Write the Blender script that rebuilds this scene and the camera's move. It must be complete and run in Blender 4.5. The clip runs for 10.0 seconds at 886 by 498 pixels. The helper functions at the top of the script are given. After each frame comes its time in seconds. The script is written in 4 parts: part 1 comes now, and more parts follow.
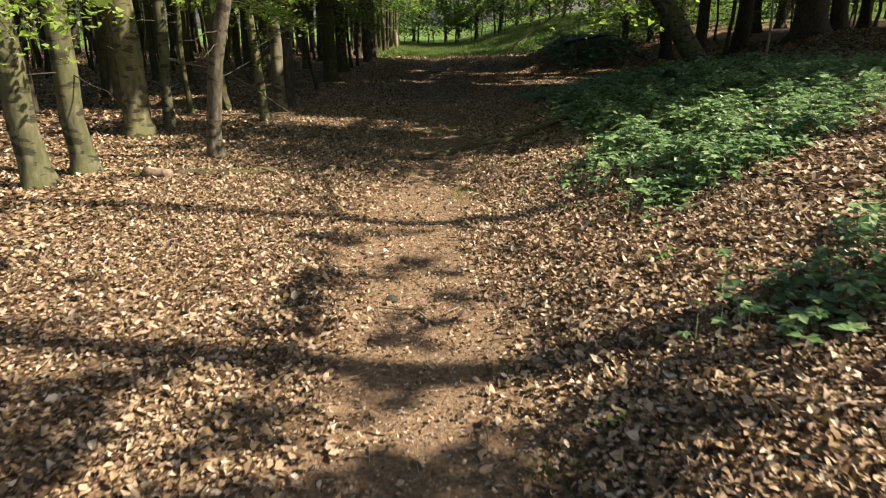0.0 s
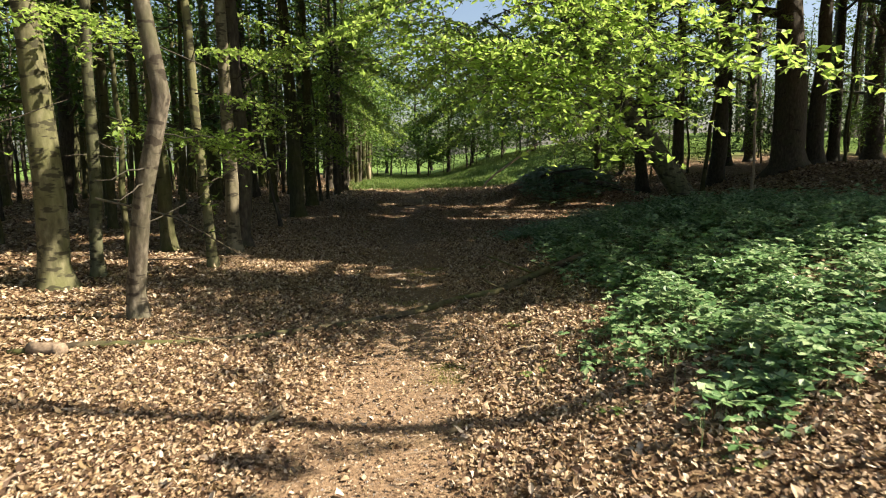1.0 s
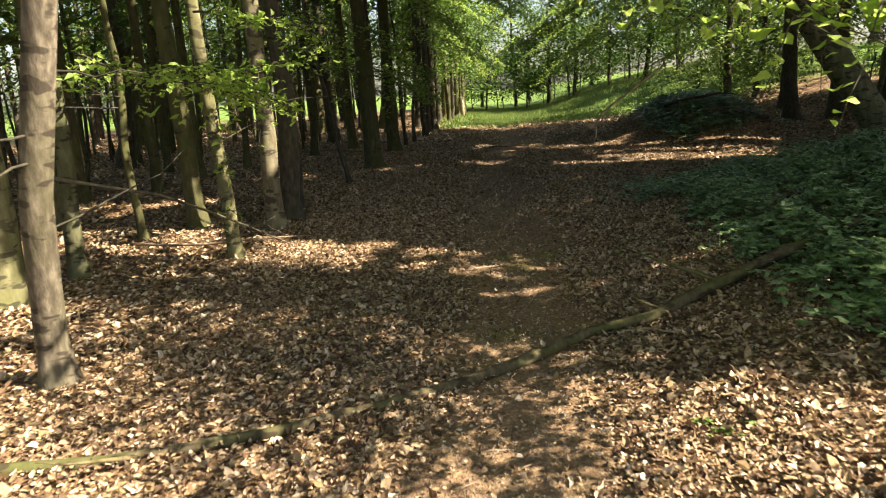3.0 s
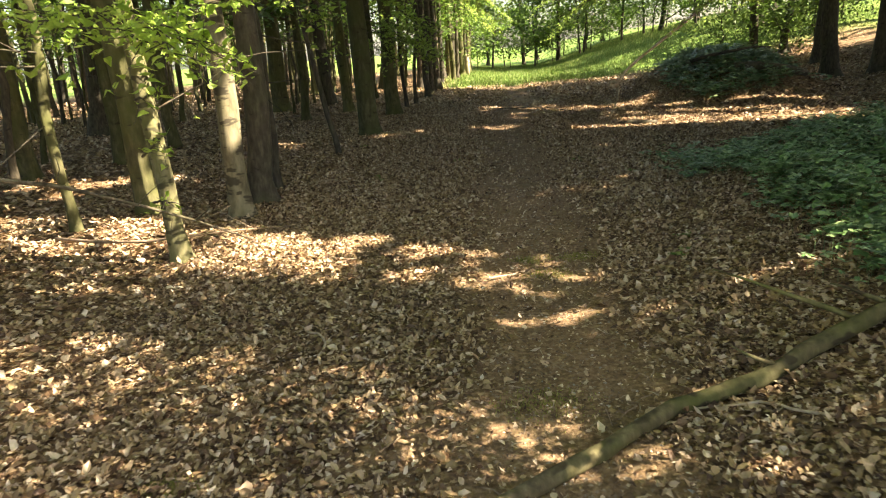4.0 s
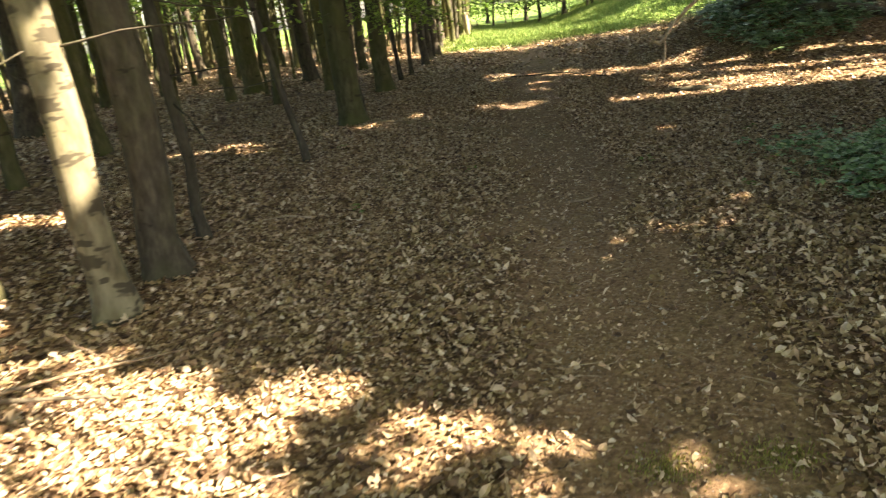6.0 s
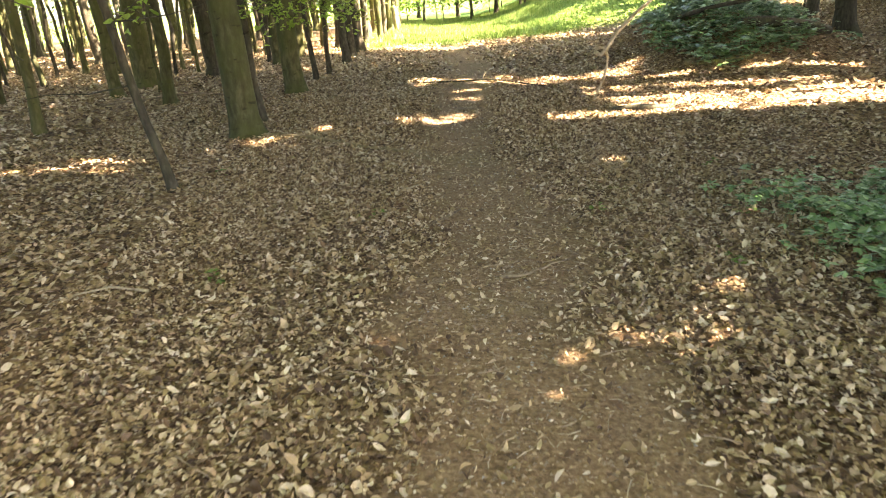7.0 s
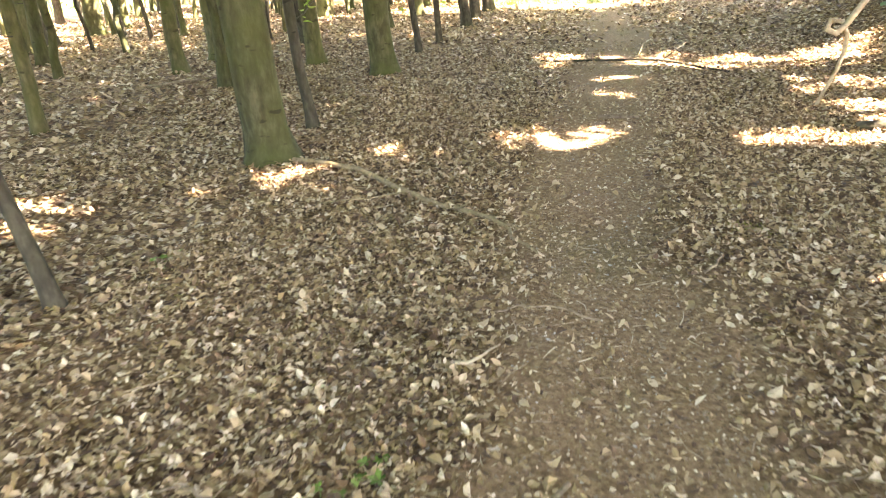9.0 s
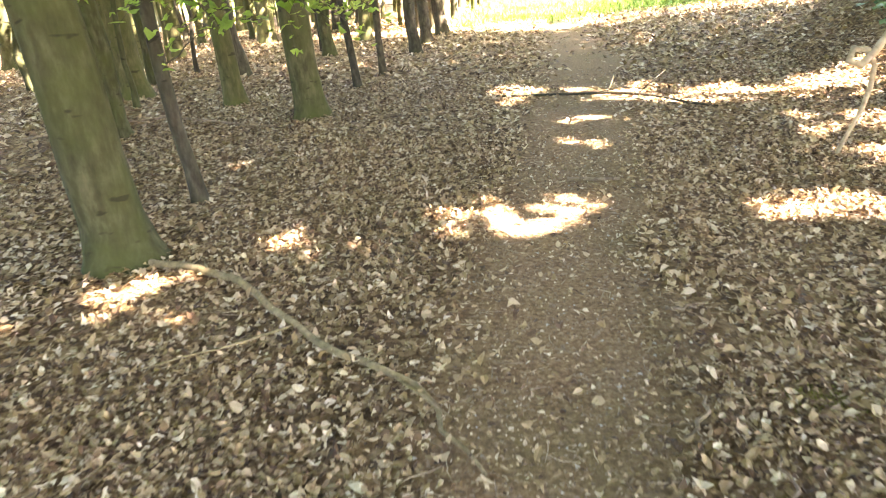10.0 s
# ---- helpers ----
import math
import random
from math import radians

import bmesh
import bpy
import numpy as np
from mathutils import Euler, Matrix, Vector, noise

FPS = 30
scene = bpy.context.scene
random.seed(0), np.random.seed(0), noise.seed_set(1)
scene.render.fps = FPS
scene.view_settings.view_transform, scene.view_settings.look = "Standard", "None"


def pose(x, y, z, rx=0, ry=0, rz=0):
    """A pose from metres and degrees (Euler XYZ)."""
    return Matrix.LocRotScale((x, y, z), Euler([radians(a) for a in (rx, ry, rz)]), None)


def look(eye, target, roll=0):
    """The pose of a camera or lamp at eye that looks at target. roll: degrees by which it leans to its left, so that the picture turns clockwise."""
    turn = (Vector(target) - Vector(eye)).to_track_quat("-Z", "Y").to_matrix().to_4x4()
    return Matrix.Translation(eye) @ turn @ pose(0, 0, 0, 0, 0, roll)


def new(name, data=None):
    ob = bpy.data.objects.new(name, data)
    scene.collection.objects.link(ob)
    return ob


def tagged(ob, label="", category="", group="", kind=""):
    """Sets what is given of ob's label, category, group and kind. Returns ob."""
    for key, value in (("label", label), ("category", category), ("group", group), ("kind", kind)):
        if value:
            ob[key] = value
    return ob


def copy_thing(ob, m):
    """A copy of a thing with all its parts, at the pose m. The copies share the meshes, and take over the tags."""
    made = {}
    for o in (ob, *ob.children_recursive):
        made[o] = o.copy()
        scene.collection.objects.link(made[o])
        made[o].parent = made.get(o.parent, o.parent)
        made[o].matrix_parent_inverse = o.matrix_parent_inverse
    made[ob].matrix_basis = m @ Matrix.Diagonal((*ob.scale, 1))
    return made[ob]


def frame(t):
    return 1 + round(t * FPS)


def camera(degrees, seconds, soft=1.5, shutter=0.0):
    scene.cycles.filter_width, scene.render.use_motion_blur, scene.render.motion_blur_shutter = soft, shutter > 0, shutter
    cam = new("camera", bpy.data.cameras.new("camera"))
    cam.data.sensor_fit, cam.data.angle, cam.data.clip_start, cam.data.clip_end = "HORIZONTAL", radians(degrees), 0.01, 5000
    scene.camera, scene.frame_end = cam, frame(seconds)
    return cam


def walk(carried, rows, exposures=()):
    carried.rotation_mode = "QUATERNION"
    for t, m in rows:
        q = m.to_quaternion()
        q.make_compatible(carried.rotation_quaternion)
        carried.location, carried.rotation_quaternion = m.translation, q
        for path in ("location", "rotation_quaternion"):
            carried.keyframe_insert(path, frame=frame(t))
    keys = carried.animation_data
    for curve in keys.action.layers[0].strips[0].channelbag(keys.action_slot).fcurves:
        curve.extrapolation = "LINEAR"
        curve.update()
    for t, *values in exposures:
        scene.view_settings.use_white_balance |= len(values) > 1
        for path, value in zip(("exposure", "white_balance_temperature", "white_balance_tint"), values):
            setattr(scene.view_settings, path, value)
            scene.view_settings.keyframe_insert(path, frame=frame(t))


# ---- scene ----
cam = camera(65.5, 10.0, 1.1, 0.2)
METRES, EYE, TILT, LEAN, TURN = 15.625, 1.5, 0.0, 0.0, 0.0
ROWS = [
    (0.0, 0.0, 0.0, 0.0, -0.23, -18.02, 0.71),
    (0.5, -0.0016, 0.0492, 0.0011, -0.53, -14.81, 0.55),
    (1.0, -0.0022, 0.099, 0.0023, -2.53, -7.61, 0.69),
    (1.5, -0.0008, 0.1488, 0.0016, -1.7, -10.0, 1.86),
    (2.0, -0.0021, 0.195, 0.003, -0.13, -14.53, 2.88),
    (2.5, 0.0005, 0.2439, 0.0049, 4.76, -16.18, 3.58),
    (3.0, -0.0019, 0.2917, 0.0038, 5.36, -12.82, 3.25),
    (3.2, -0.0036, 0.3118, 0.0029, 5.44, -12.87, 3.36),
    (4.3, -0.0131, 0.4224, -0.0021, 5.95, -18.55, 4.22),
    (4.5, -0.0148, 0.4425, -0.003, 6.21, -20.0, 4.67),
    (5.0, -0.0239, 0.492, -0.0021, 8.19, -20.2, 4.73),
    (5.5, -0.0305, 0.5367, -0.0005, 10.01, -18.06, 7.24),
    (6.0, -0.0324, 0.579, -0.0005, 5.34, -19.14, 6.69),
    (6.2, -0.0313, 0.5985, -0.0001, 1.86, -19.47, 6.48),
    (7.3, -0.025, 0.7057, 0.0021, 0.02, -21.03, 3.81),
    (7.5, -0.0239, 0.7252, 0.0025, -1.94, -22.49, 8.56),
    (8.0, -0.02, 0.7816, 0.0026, 3.16, -20.23, 4.93),
    (8.5, -0.0199, 0.8349, 0.0022, 1.51, -19.95, 5.13),
    (9.0, -0.0203, 0.8901, 0.0005, 11.64, -23.11, 4.6),
    (9.5, -0.022, 0.9423, 0.0007, 8.11, -23.29, 4.65),
    (10.0, -0.0217, 0.9963, -0.0008, 8.59, -22.01, 5.55),
]
EXPOSURES = [(0.0, 1.2, 6700, 14), (0.5, 1.2, 6700, 13), (1.0, 1.55, 6700, 12), (1.5, 1.88, 6700, 14), (2.5, 2.0, 6900, 14), (3.0, 2.1, 7100, 14), (4.5, 3.22, 7600, 12), (5.5, 3.2, 7600, 13), (6.0, 3.35, 7700, 14), (7.5, 5.15, 7900, 18), (10.0, 5.6, 7300, 20)]
walk(cam, [(t, pose(0, 0, EYE, TILT, LEAN, TURN) @ pose(METRES * x, METRES * y, METRES * z, 90 + pitch, roll, yaw)) for t, x, y, z, yaw, pitch, roll in ROWS], EXPOSURES)

# ---- sky and sun ----
SUN_EL = radians(45)
SUN_H = Vector((0.993, -0.12, 0)).normalized()
SUN_DIR = SUN_H * math.cos(SUN_EL) + Vector((0, 0, math.sin(SUN_EL)))
COT = 1 / math.tan(SUN_EL)
world = bpy.data.worlds.new("sky")
scene.world = world
world.use_nodes = True
wn = world.node_tree.nodes
sky = wn.new("ShaderNodeTexSky")
sky.sky_type = "NISHITA"
sky.sun_disc = False
sky.sun_elevation = SUN_EL
sky.sun_rotation = math.atan2(SUN_H.x, SUN_H.y)
sky.dust_density = 2.0
wn["Background"].inputs["Strength"].default_value = 0.06
world.node_tree.links.new(sky.outputs[0], wn["Background"].inputs["Color"])
sun = new("sun", bpy.data.lights.new("sun", "SUN"))
sun.data.energy = 5.0
sun.data.angle = radians(0.53)
sun.data.color = (1.0, 0.91, 0.77)
sun.matrix_world = look(SUN_DIR * 60, (0, 0, 0))


# ---- materials ----
class Nodes:
    def __init__(self, name):
        self.mat = bpy.data.materials.new(name)
        self.mat.use_nodes = True
        self.tree = self.mat.node_tree
        self.bsdf = self.tree.nodes["Principled BSDF"]

    def add(self, kind, **inputs):
        n = self.tree.nodes.new("ShaderNode" + kind)
        for k, v in inputs.items():
            key = k.replace("_", " ")
            if isinstance(v, bpy.types.NodeSocket):
                self.tree.links.new(v, n.inputs[key])
            else:
                n.inputs[key].default_value = v
        return n

    def ramp(self, fac, stops):
        n = self.tree.nodes.new("ShaderNodeValToRGB")
        els = n.color_ramp.elements
        while len(els) < len(stops):
            els.new(0.5)
        for e, (p, c) in zip(els, stops):
            e.position, e.color = p, (*c, 1)
        self.tree.links.new(fac, n.inputs["Fac"])
        return n.outputs["Color"]

    def mix(self, fac, a, b, mode="MIX"):
        n = self.tree.nodes.new("ShaderNodeMix")
        n.data_type, n.blend_type = "RGBA", mode
        for sock, v in ((n.inputs[0], fac), (n.inputs[6], a), (n.inputs[7], b)):
            if isinstance(v, bpy.types.NodeSocket):
                self.tree.links.new(v, sock)
            else:
                sock.default_value = v if isinstance(v, (int, float)) else (*v, 1)
        return n.outputs[2]

    def noise(self, scale, detail=4.0, coords="Object", stretch=(1, 1, 1)):
        tc = self.tree.nodes.new("ShaderNodeTexCoord")
        mp = self.add("Mapping", Vector=tc.outputs[coords], Scale=stretch)
        return self.add("TexNoise", Vector=mp.outputs[0], Scale=scale, Detail=detail, Roughness=0.6).outputs["Fac"]

    def link(self, out, key):
        self.tree.links.new(out, self.bsdf.inputs[key])

    def bump(self, height, strength, distance):
        b = self.add("Bump", Height=height, Strength=strength, Distance=distance)
        self.link(b.outputs[0], "Normal")

    def attr(self, name):
        a = self.tree.nodes.new("ShaderNodeAttribute")
        a.attribute_name = name
        return a.outputs["Fac"]


def leaf_material(name, stops, translucent, rough, spec=0.3):
    n = Nodes(name)
    geo = n.tree.nodes.new("ShaderNodeNewGeometry")
    col = n.ramp(geo.outputs["Random Per Island"], stops)
    col = n.mix(0.35, col, n.ramp(n.noise(60, 3), [(0.3, (0.35, 0.35, 0.35)), (0.7, (1, 1, 1))]), "MULTIPLY")
    n.link(col, "Base Color")
    n.bsdf.inputs["Roughness"].default_value = rough
    n.bsdf.inputs["Specular IOR Level"].default_value = spec
    if translucent:
        tr = n.add("BsdfTranslucent", Color=n.mix(0.4, col, (0.56, 0.76, 0.16), "MIX") if translucent > 0.3 else col)
        ms = n.add("MixShader", Fac=translucent)
        n.tree.links.new(n.bsdf.outputs[0], ms.inputs[1])
        n.tree.links.new(tr.outputs[0], ms.inputs[2])
        n.tree.links.new(ms.outputs[0], n.tree.nodes["Material Output"].inputs["Surface"])
    return n.mat


def bark_material(name, dark, mid, pale, green, rough_scale, moss, scars=0.64):
    n = Nodes(name)
    big = n.noise(2.2, 4)
    fine = n.noise(rough_scale, 6, stretch=(1, 1, 0.35))
    col = n.ramp(fine, [(0.25, dark), (0.5, mid), (0.78, pale)])
    col = n.mix(n.ramp(big, [(0.42 - moss, (0, 0, 0)), (0.72 - moss, (0.85, 0.85, 0.85))]), col, green)
    scar = n.noise(5.0, 2, stretch=(1, 1, 2.6))
    col = n.mix(n.ramp(scar, [(scars, (0, 0, 0)), (scars + 0.05, (0.85, 0.85, 0.85))]), col, dark)
    rnd = n.tree.nodes.new("ShaderNodeObjectInfo").outputs["Random"]
    col = n.mix(1.0, col, n.ramp(rnd, [(0.0, (0.7, 0.72, 0.7)), (1.0, (1.15, 1.1, 1.0))]), "MULTIPLY")
    n.link(col, "Base Color")
    n.bsdf.inputs["Roughness"].default_value = 0.85
    n.bsdf.inputs["Specular IOR Level"].default_value = 0.2
    n.bump(fine, 0.55, 0.012)
    return n.mat


def ground_material():
    n = Nodes("woodland_soil")
    fine = n.noise(38, 8)
    mid = n.noise(7, 5)
    broad = n.noise(0.9, 3)
    humus = n.ramp(fine, [(0.32, (0.06, 0.038, 0.022)), (0.5, (0.17, 0.11, 0.065)), (0.7, (0.32, 0.225, 0.135))])
    tc = n.tree.nodes.new("ShaderNodeTexCoord")
    warp = n.add("TexNoise", Vector=tc.outputs["Object"], Scale=22.0, Detail=2.0)
    moved = n.tree.nodes.new("ShaderNodeMix")
    moved.data_type = "RGBA"
    moved.blend_type = "LINEAR_LIGHT"
    moved.inputs[0].default_value = 0.03
    n.tree.links.new(tc.outputs["Object"], moved.inputs[6])
    n.tree.links.new(warp.outputs["Color"], moved.inputs[7])
    cells = n.add("TexVoronoi", Vector=moved.outputs[2], Scale=27.0)
    grey = n.tree.nodes.new("ShaderNodeSeparateColor")
    n.tree.links.new(cells.outputs["Color"], grey.inputs[0])
    mosaic = n.ramp(grey.outputs[0], [(0.0, (0.07, 0.043, 0.026)), (0.35, (0.19, 0.12, 0.066)), (0.7, (0.34, 0.228, 0.125)), (1.0, (0.50, 0.37, 0.23))])
    rims = n.ramp(cells.outputs["Distance"], [(0.25, (1, 1, 1)), (0.75, (0.55, 0.52, 0.5))])
    humus = n.mix(0.75, humus, n.mix(1.0, mosaic, rims, "MULTIPLY"))
    trod = n.ramp(fine, [(0.28, (0.08, 0.051, 0.03)), (0.5, (0.198, 0.129, 0.075)), (0.75, (0.39, 0.275, 0.165))])
    trod = n.mix(n.ramp(mid, [(0.4, (0, 0, 0)), (0.7, (0.5, 0.5, 0.5))]), trod, (0.235, 0.16, 0.096))
    trod = n.mix(n.ramp(broad, [(0.52, (0, 0, 0)), (0.75, (0.35, 0.35, 0.35))]), trod, (0.13, 0.12, 0.05))
    turf = n.ramp(n.noise(16, 6), [(0.3, (0.05, 0.10, 0.02)), (0.55, (0.12, 0.20, 0.04)), (0.75, (0.25, 0.29, 0.09))])
    col = n.mix(n.attr("trail"), humus, trod)
    col = n.mix(n.attr("turf"), col, turf)
    n.link(col, "Base Color")
    n.bsdf.inputs["Roughness"].default_value = 0.95
    n.bsdf.inputs["Specular IOR Level"].default_value = 0.15
    n.bump(n.noise(48, 8), 0.9, 0.02)
    return n.mat


def plain_material(name, dark, pale, scale, rough, bump=0.4):
    n = Nodes(name)
    f = n.noise(scale, 6)
    n.link(n.ramp(f, [(0.3, dark), (0.7, pale)]), "Base Color")
    n.bsdf.inputs["Roughness"].default_value = rough
    n.bump(f, bump, 0.008)
    return n.mat


LITTER = leaf_material("dead_leaf", [(0.0, (0.07, 0.04, 0.024)), (0.28, (0.20, 0.124, 0.068)), (0.45, (0.30, 0.22, 0.11)), (0.6, (0.41, 0.285, 0.165)), (0.84, (0.54, 0.41, 0.265)), (1.0, (0.70, 0.59, 0.44))], 0.15, 0.55)
BEECH_LEAF = leaf_material("young_beech_leaf", [(0.0, (0.16, 0.28, 0.045)), (0.5, (0.27, 0.42, 0.075)), (1.0, (0.42, 0.54, 0.14))], 0.6, 0.45, 0.4)
CROWN_LEAF = leaf_material("crown_leaf", [(0.0, (0.05, 0.10, 0.018)), (0.5, (0.09, 0.17, 0.025)), (1.0, (0.15, 0.25, 0.035))], 0.28, 0.5)
HERB_LEAF = leaf_material("herb_leaf", [(0.0, (0.065, 0.15, 0.05)), (0.5, (0.16, 0.285, 0.105)), (1.0, (0.37, 0.48, 0.235))], 0.22, 0.30, 0.6)
GRASS_BLADE = leaf_material("grass_blade", [(0.0, (0.07, 0.13, 0.025)), (0.5, (0.15, 0.24, 0.05)), (1.0, (0.30, 0.34, 0.12))], 0.3, 0.55)
MOSS = leaf_material("moss", [(0.0, (0.15, 0.15, 0.04)), (0.6, (0.26, 0.26, 0.07)), (1.0, (0.40, 0.37, 0.14))], 0.2, 0.8)
BEECH_BARK = bark_material("beech_bark", (0.03, 0.028, 0.016), (0.076, 0.072, 0.037), (0.16, 0.15, 0.088), (0.07, 0.08, 0.024), 16, 0.05)
# Beech bark with lichen, made paler to stand for sun on the trunks.
SUNLIT_LICHEN_BARK = bark_material("sunlit_lichen_bark", (0.035, 0.033, 0.02), (0.125, 0.12, 0.068), (0.26, 0.245, 0.155), (0.11, 0.12, 0.045), 14, 0.02, 0.54)
DARK_BARK = bark_material("dark_bark", (0.022, 0.019, 0.015), (0.06, 0.052, 0.04), (0.12, 0.105, 0.08), (0.055, 0.062, 0.03), 22, -0.05)
# Paler tone paints the sun onto one trunk; the knots are its own.
SUNLIT_KNOTTY_BARK = bark_material("sunlit_knotty_bark", (0.04, 0.035, 0.025), (0.155, 0.14, 0.095), (0.275, 0.25, 0.18), (0.125, 0.12, 0.055), 12, -0.08, 0.53)
BROWN_BARK = bark_material("brown_bark", (0.04, 0.032, 0.024), (0.125, 0.108, 0.082), (0.29, 0.255, 0.2), (0.10, 0.10, 0.055), 24, 0.0, 0.56)
MOSSY_BARK = bark_material("mossy_log_bark", (0.05, 0.038, 0.024), (0.14, 0.11, 0.066), (0.30, 0.25, 0.15), (0.10, 0.115, 0.03), 20, 0.03, 0.55)
DEAD_WOOD = plain_material("dead_wood", (0.10, 0.065, 0.04), (0.32, 0.24, 0.16), 30, 0.85)
PALE_WOOD = plain_material("weathered_pale_wood", (0.24, 0.185, 0.12), (0.46, 0.38, 0.26), 25, 0.8)
FALLEN_WOOD = plain_material("fallen_olive_wood", (0.12, 0.09, 0.048), (0.31, 0.24, 0.135), 28, 0.85)
STONE = plain_material("pebble_stone", (0.14, 0.12, 0.1), (0.46, 0.43, 0.38), 40, 0.8)
GROUND = ground_material()

# ---- lie of the land ----
rng = np.random.default_rng(7)


def ease(a, b, v):
    s = np.clip((np.asarray(v, float) - a) / (b - a), 0, 1)
    return s * s * (3 - 2 * s)


WAVES = [(rng.uniform(0.5, 1.6), rng.uniform(0, 6.283), rng.uniform(0, 6.283)) for _ in range(9)]


def ripple(x, y, scale, shift=0.0):
    """Uneven waves between about -1 and 1, some scale metres long."""
    total = 0
    for f, a, p in WAVES:
        k = 6.283 * f / scale
        total = total + np.sin(k * (x * math.cos(a) + y * math.sin(a)) + p + shift * (1 + f))
    return total / 4.2


def trail_x(y):
    return np.interp(y, (-5, 0, 3, 5, 8, 10, 13, 15.5, 17.6, 20.4, 26, 35, 50, 90), (0, -0.05, -0.07, -0.27, -0.12, -0.08, -0.22, -0.16, -0.36, -0.28, 0.1, -0.3, -1.0, -3))


def bank_toe(y):
    return np.interp(y, (-5, 3, 5, 7, 10, 12.5, 14.5, 16, 18, 21, 26, 40), (0.35, 0.4, 0.5, 0.75, 0.92, 1.1, 1.9, 3.4, 5.2, 7.5, 10.5, 12))


def height(x, y):
    x, y = np.asarray(x, float), np.asarray(y, float)
    z = 0.07 * ease(-0.9, -3, x) + 0.05 * ease(-3, -7, x)
    up = np.maximum(x - bank_toe(y), 0)
    crest = np.interp(y, (5, 9, 13, 60), (1.12, 0.98, 0.74, 0.74))
    z = z + crest * (1 - np.exp(-(up * 0.39) ** 1.12)) + 0.5 * ease(7, 11.5, x) * ease(13, 20, y)
    dip = ease(14, 16.5, y) * ease(27, 22, y) * ease(0.1, 1.4, x) * ease(4.5, 2.0, up)
    z = z - 0.15 * dip
    z = z + 0.95 * np.exp(-(((x - 5.5) / 2.1) ** 2 + ((y - 26.4) / 3.0) ** 2) ** 1.4)
    z = z + 1.7 * ease(34, 46, y) * ease(0.6, 9, x)
    z = z + 0.018 * ripple(x, y, 2.2) + 0.05 * ripple(x, y, 9) * ease(2.0, 5.0, np.abs(x + 0.2))
    z = z - 0.03 * np.exp(-((x - trail_x(y)) / 0.5) ** 2)
    return z


def trail_weight(x, y):
    d = np.abs(x - trail_x(y)) + 0.16 * ripple(x, y, 1.3) + 0.07 * ripple(x, y, 0.45)
    return ease(0.78, 0.26, d)


def turf_weight(x, y):
    e = y + 1.5 * ripple(x, y, 7) - 0.25 * np.clip(x, 0, 9)
    return ease(33.5, 36.5, e) * ease(-4.5, -2.5, x)


def herb_weight(x, y):
    foot = np.interp(x, (1.0, 1.5, 2.2, 3.0, 4), (4.0, 4.05, 4.4, 5.2, 6))
    near = ease(-0.15, 0.4, y - foot + 0.25 * ripple(x, y, 1.4)) * ease(0.45, 1.0, x - np.minimum(bank_toe(y), 1.0) + 0.25 * ripple(x, y, 1.8))
    near = near * ease(16.5, 14.5, y) * ease(7.5, 5, x)
    patch = 0.55 * ease(1.15, 0.3, ((x - 2.3) / 1.15) ** 2 + ((y - 2.6) / 0.8) ** 2 + 0.55 * ripple(x, y, 0.8))
    mound = 0.8 * ease(1.0, 0.5, ((x - 5.4) / 2.0) ** 2 + ((y - 25.6) / 2.5) ** 2 + 0.35 * ripple(x, y, 2))
    return np.maximum(np.maximum(near, patch), mound)


# ---- building helpers ----
def mesh_from(name, verts, tris, mat, smooth=False):
    me = bpy.data.meshes.new(name)
    verts, tris = np.asarray(verts, np.float32), np.asarray(tris, np.int32)
    n = tris.shape[1]
    me.vertices.add(len(verts))
    me.vertices.foreach_set("co", verts.ravel())
    me.loops.add(tris.size)
    me.loops.foreach_set("vertex_index", tris.ravel())
    me.polygons.add(len(tris))
    me.polygons.foreach_set("loop_start", np.arange(0, tris.size, n, dtype=np.int32))
    me.polygons.foreach_set("use_smooth", np.full(len(tris), smooth, dtype=bool))
    me.update(calc_edges=True)
    me.materials.append(mat)
    return me


def part(name, me, parent=None, label=""):
    ob = new(name, me)
    if parent is not None:
        ob.parent = parent
    return tagged(ob, label)


def turns(n, tilt, r):
    """Random rows of ahead, side and normal axes: a random heading, tilted off level by about tilt radians."""
    a = r.uniform(0, 6.283, n)
    t1, t2 = r.normal(0, tilt, n), r.normal(0, tilt, n)
    ahead = np.stack([np.cos(a) * np.cos(t1), np.sin(a) * np.cos(t1), np.sin(t1)], -1)
    side = np.stack([-np.sin(a) * np.cos(t2), np.cos(a) * np.cos(t2), np.sin(t2)], -1)
    up = np.cross(ahead, side)
    up /= np.linalg.norm(up, axis=1, keepdims=True)
    return ahead, side, up


def flat_leaves(points, length, width, tilt, r, fold=0.18):
    """Folded leaves of two faces a half, base at each point."""
    n = len(points)
    ahead, side, up = turns(n, tilt, r)
    length = (length * r.uniform(0.65, 1.25, n))[:, None]
    width = (width * r.uniform(0.75, 1.2, n))[:, None]
    p = np.asarray(points)
    tip = p + ahead * length - up * length * 0.12
    mid = p + ahead * length * 0.45
    left = mid + side * width * 0.5 + up * width * fold
    right = mid - side * width * 0.5 + up * width * fold
    v = np.stack([p, right, tip, left, mid], 1).reshape(-1, 3)
    f = np.array([[0, 1, 4], [4, 1, 2], [4, 2, 3], [0, 4, 3]])
    return v, (f[None] + 5 * np.arange(n)[:, None, None]).reshape(-1, 3)


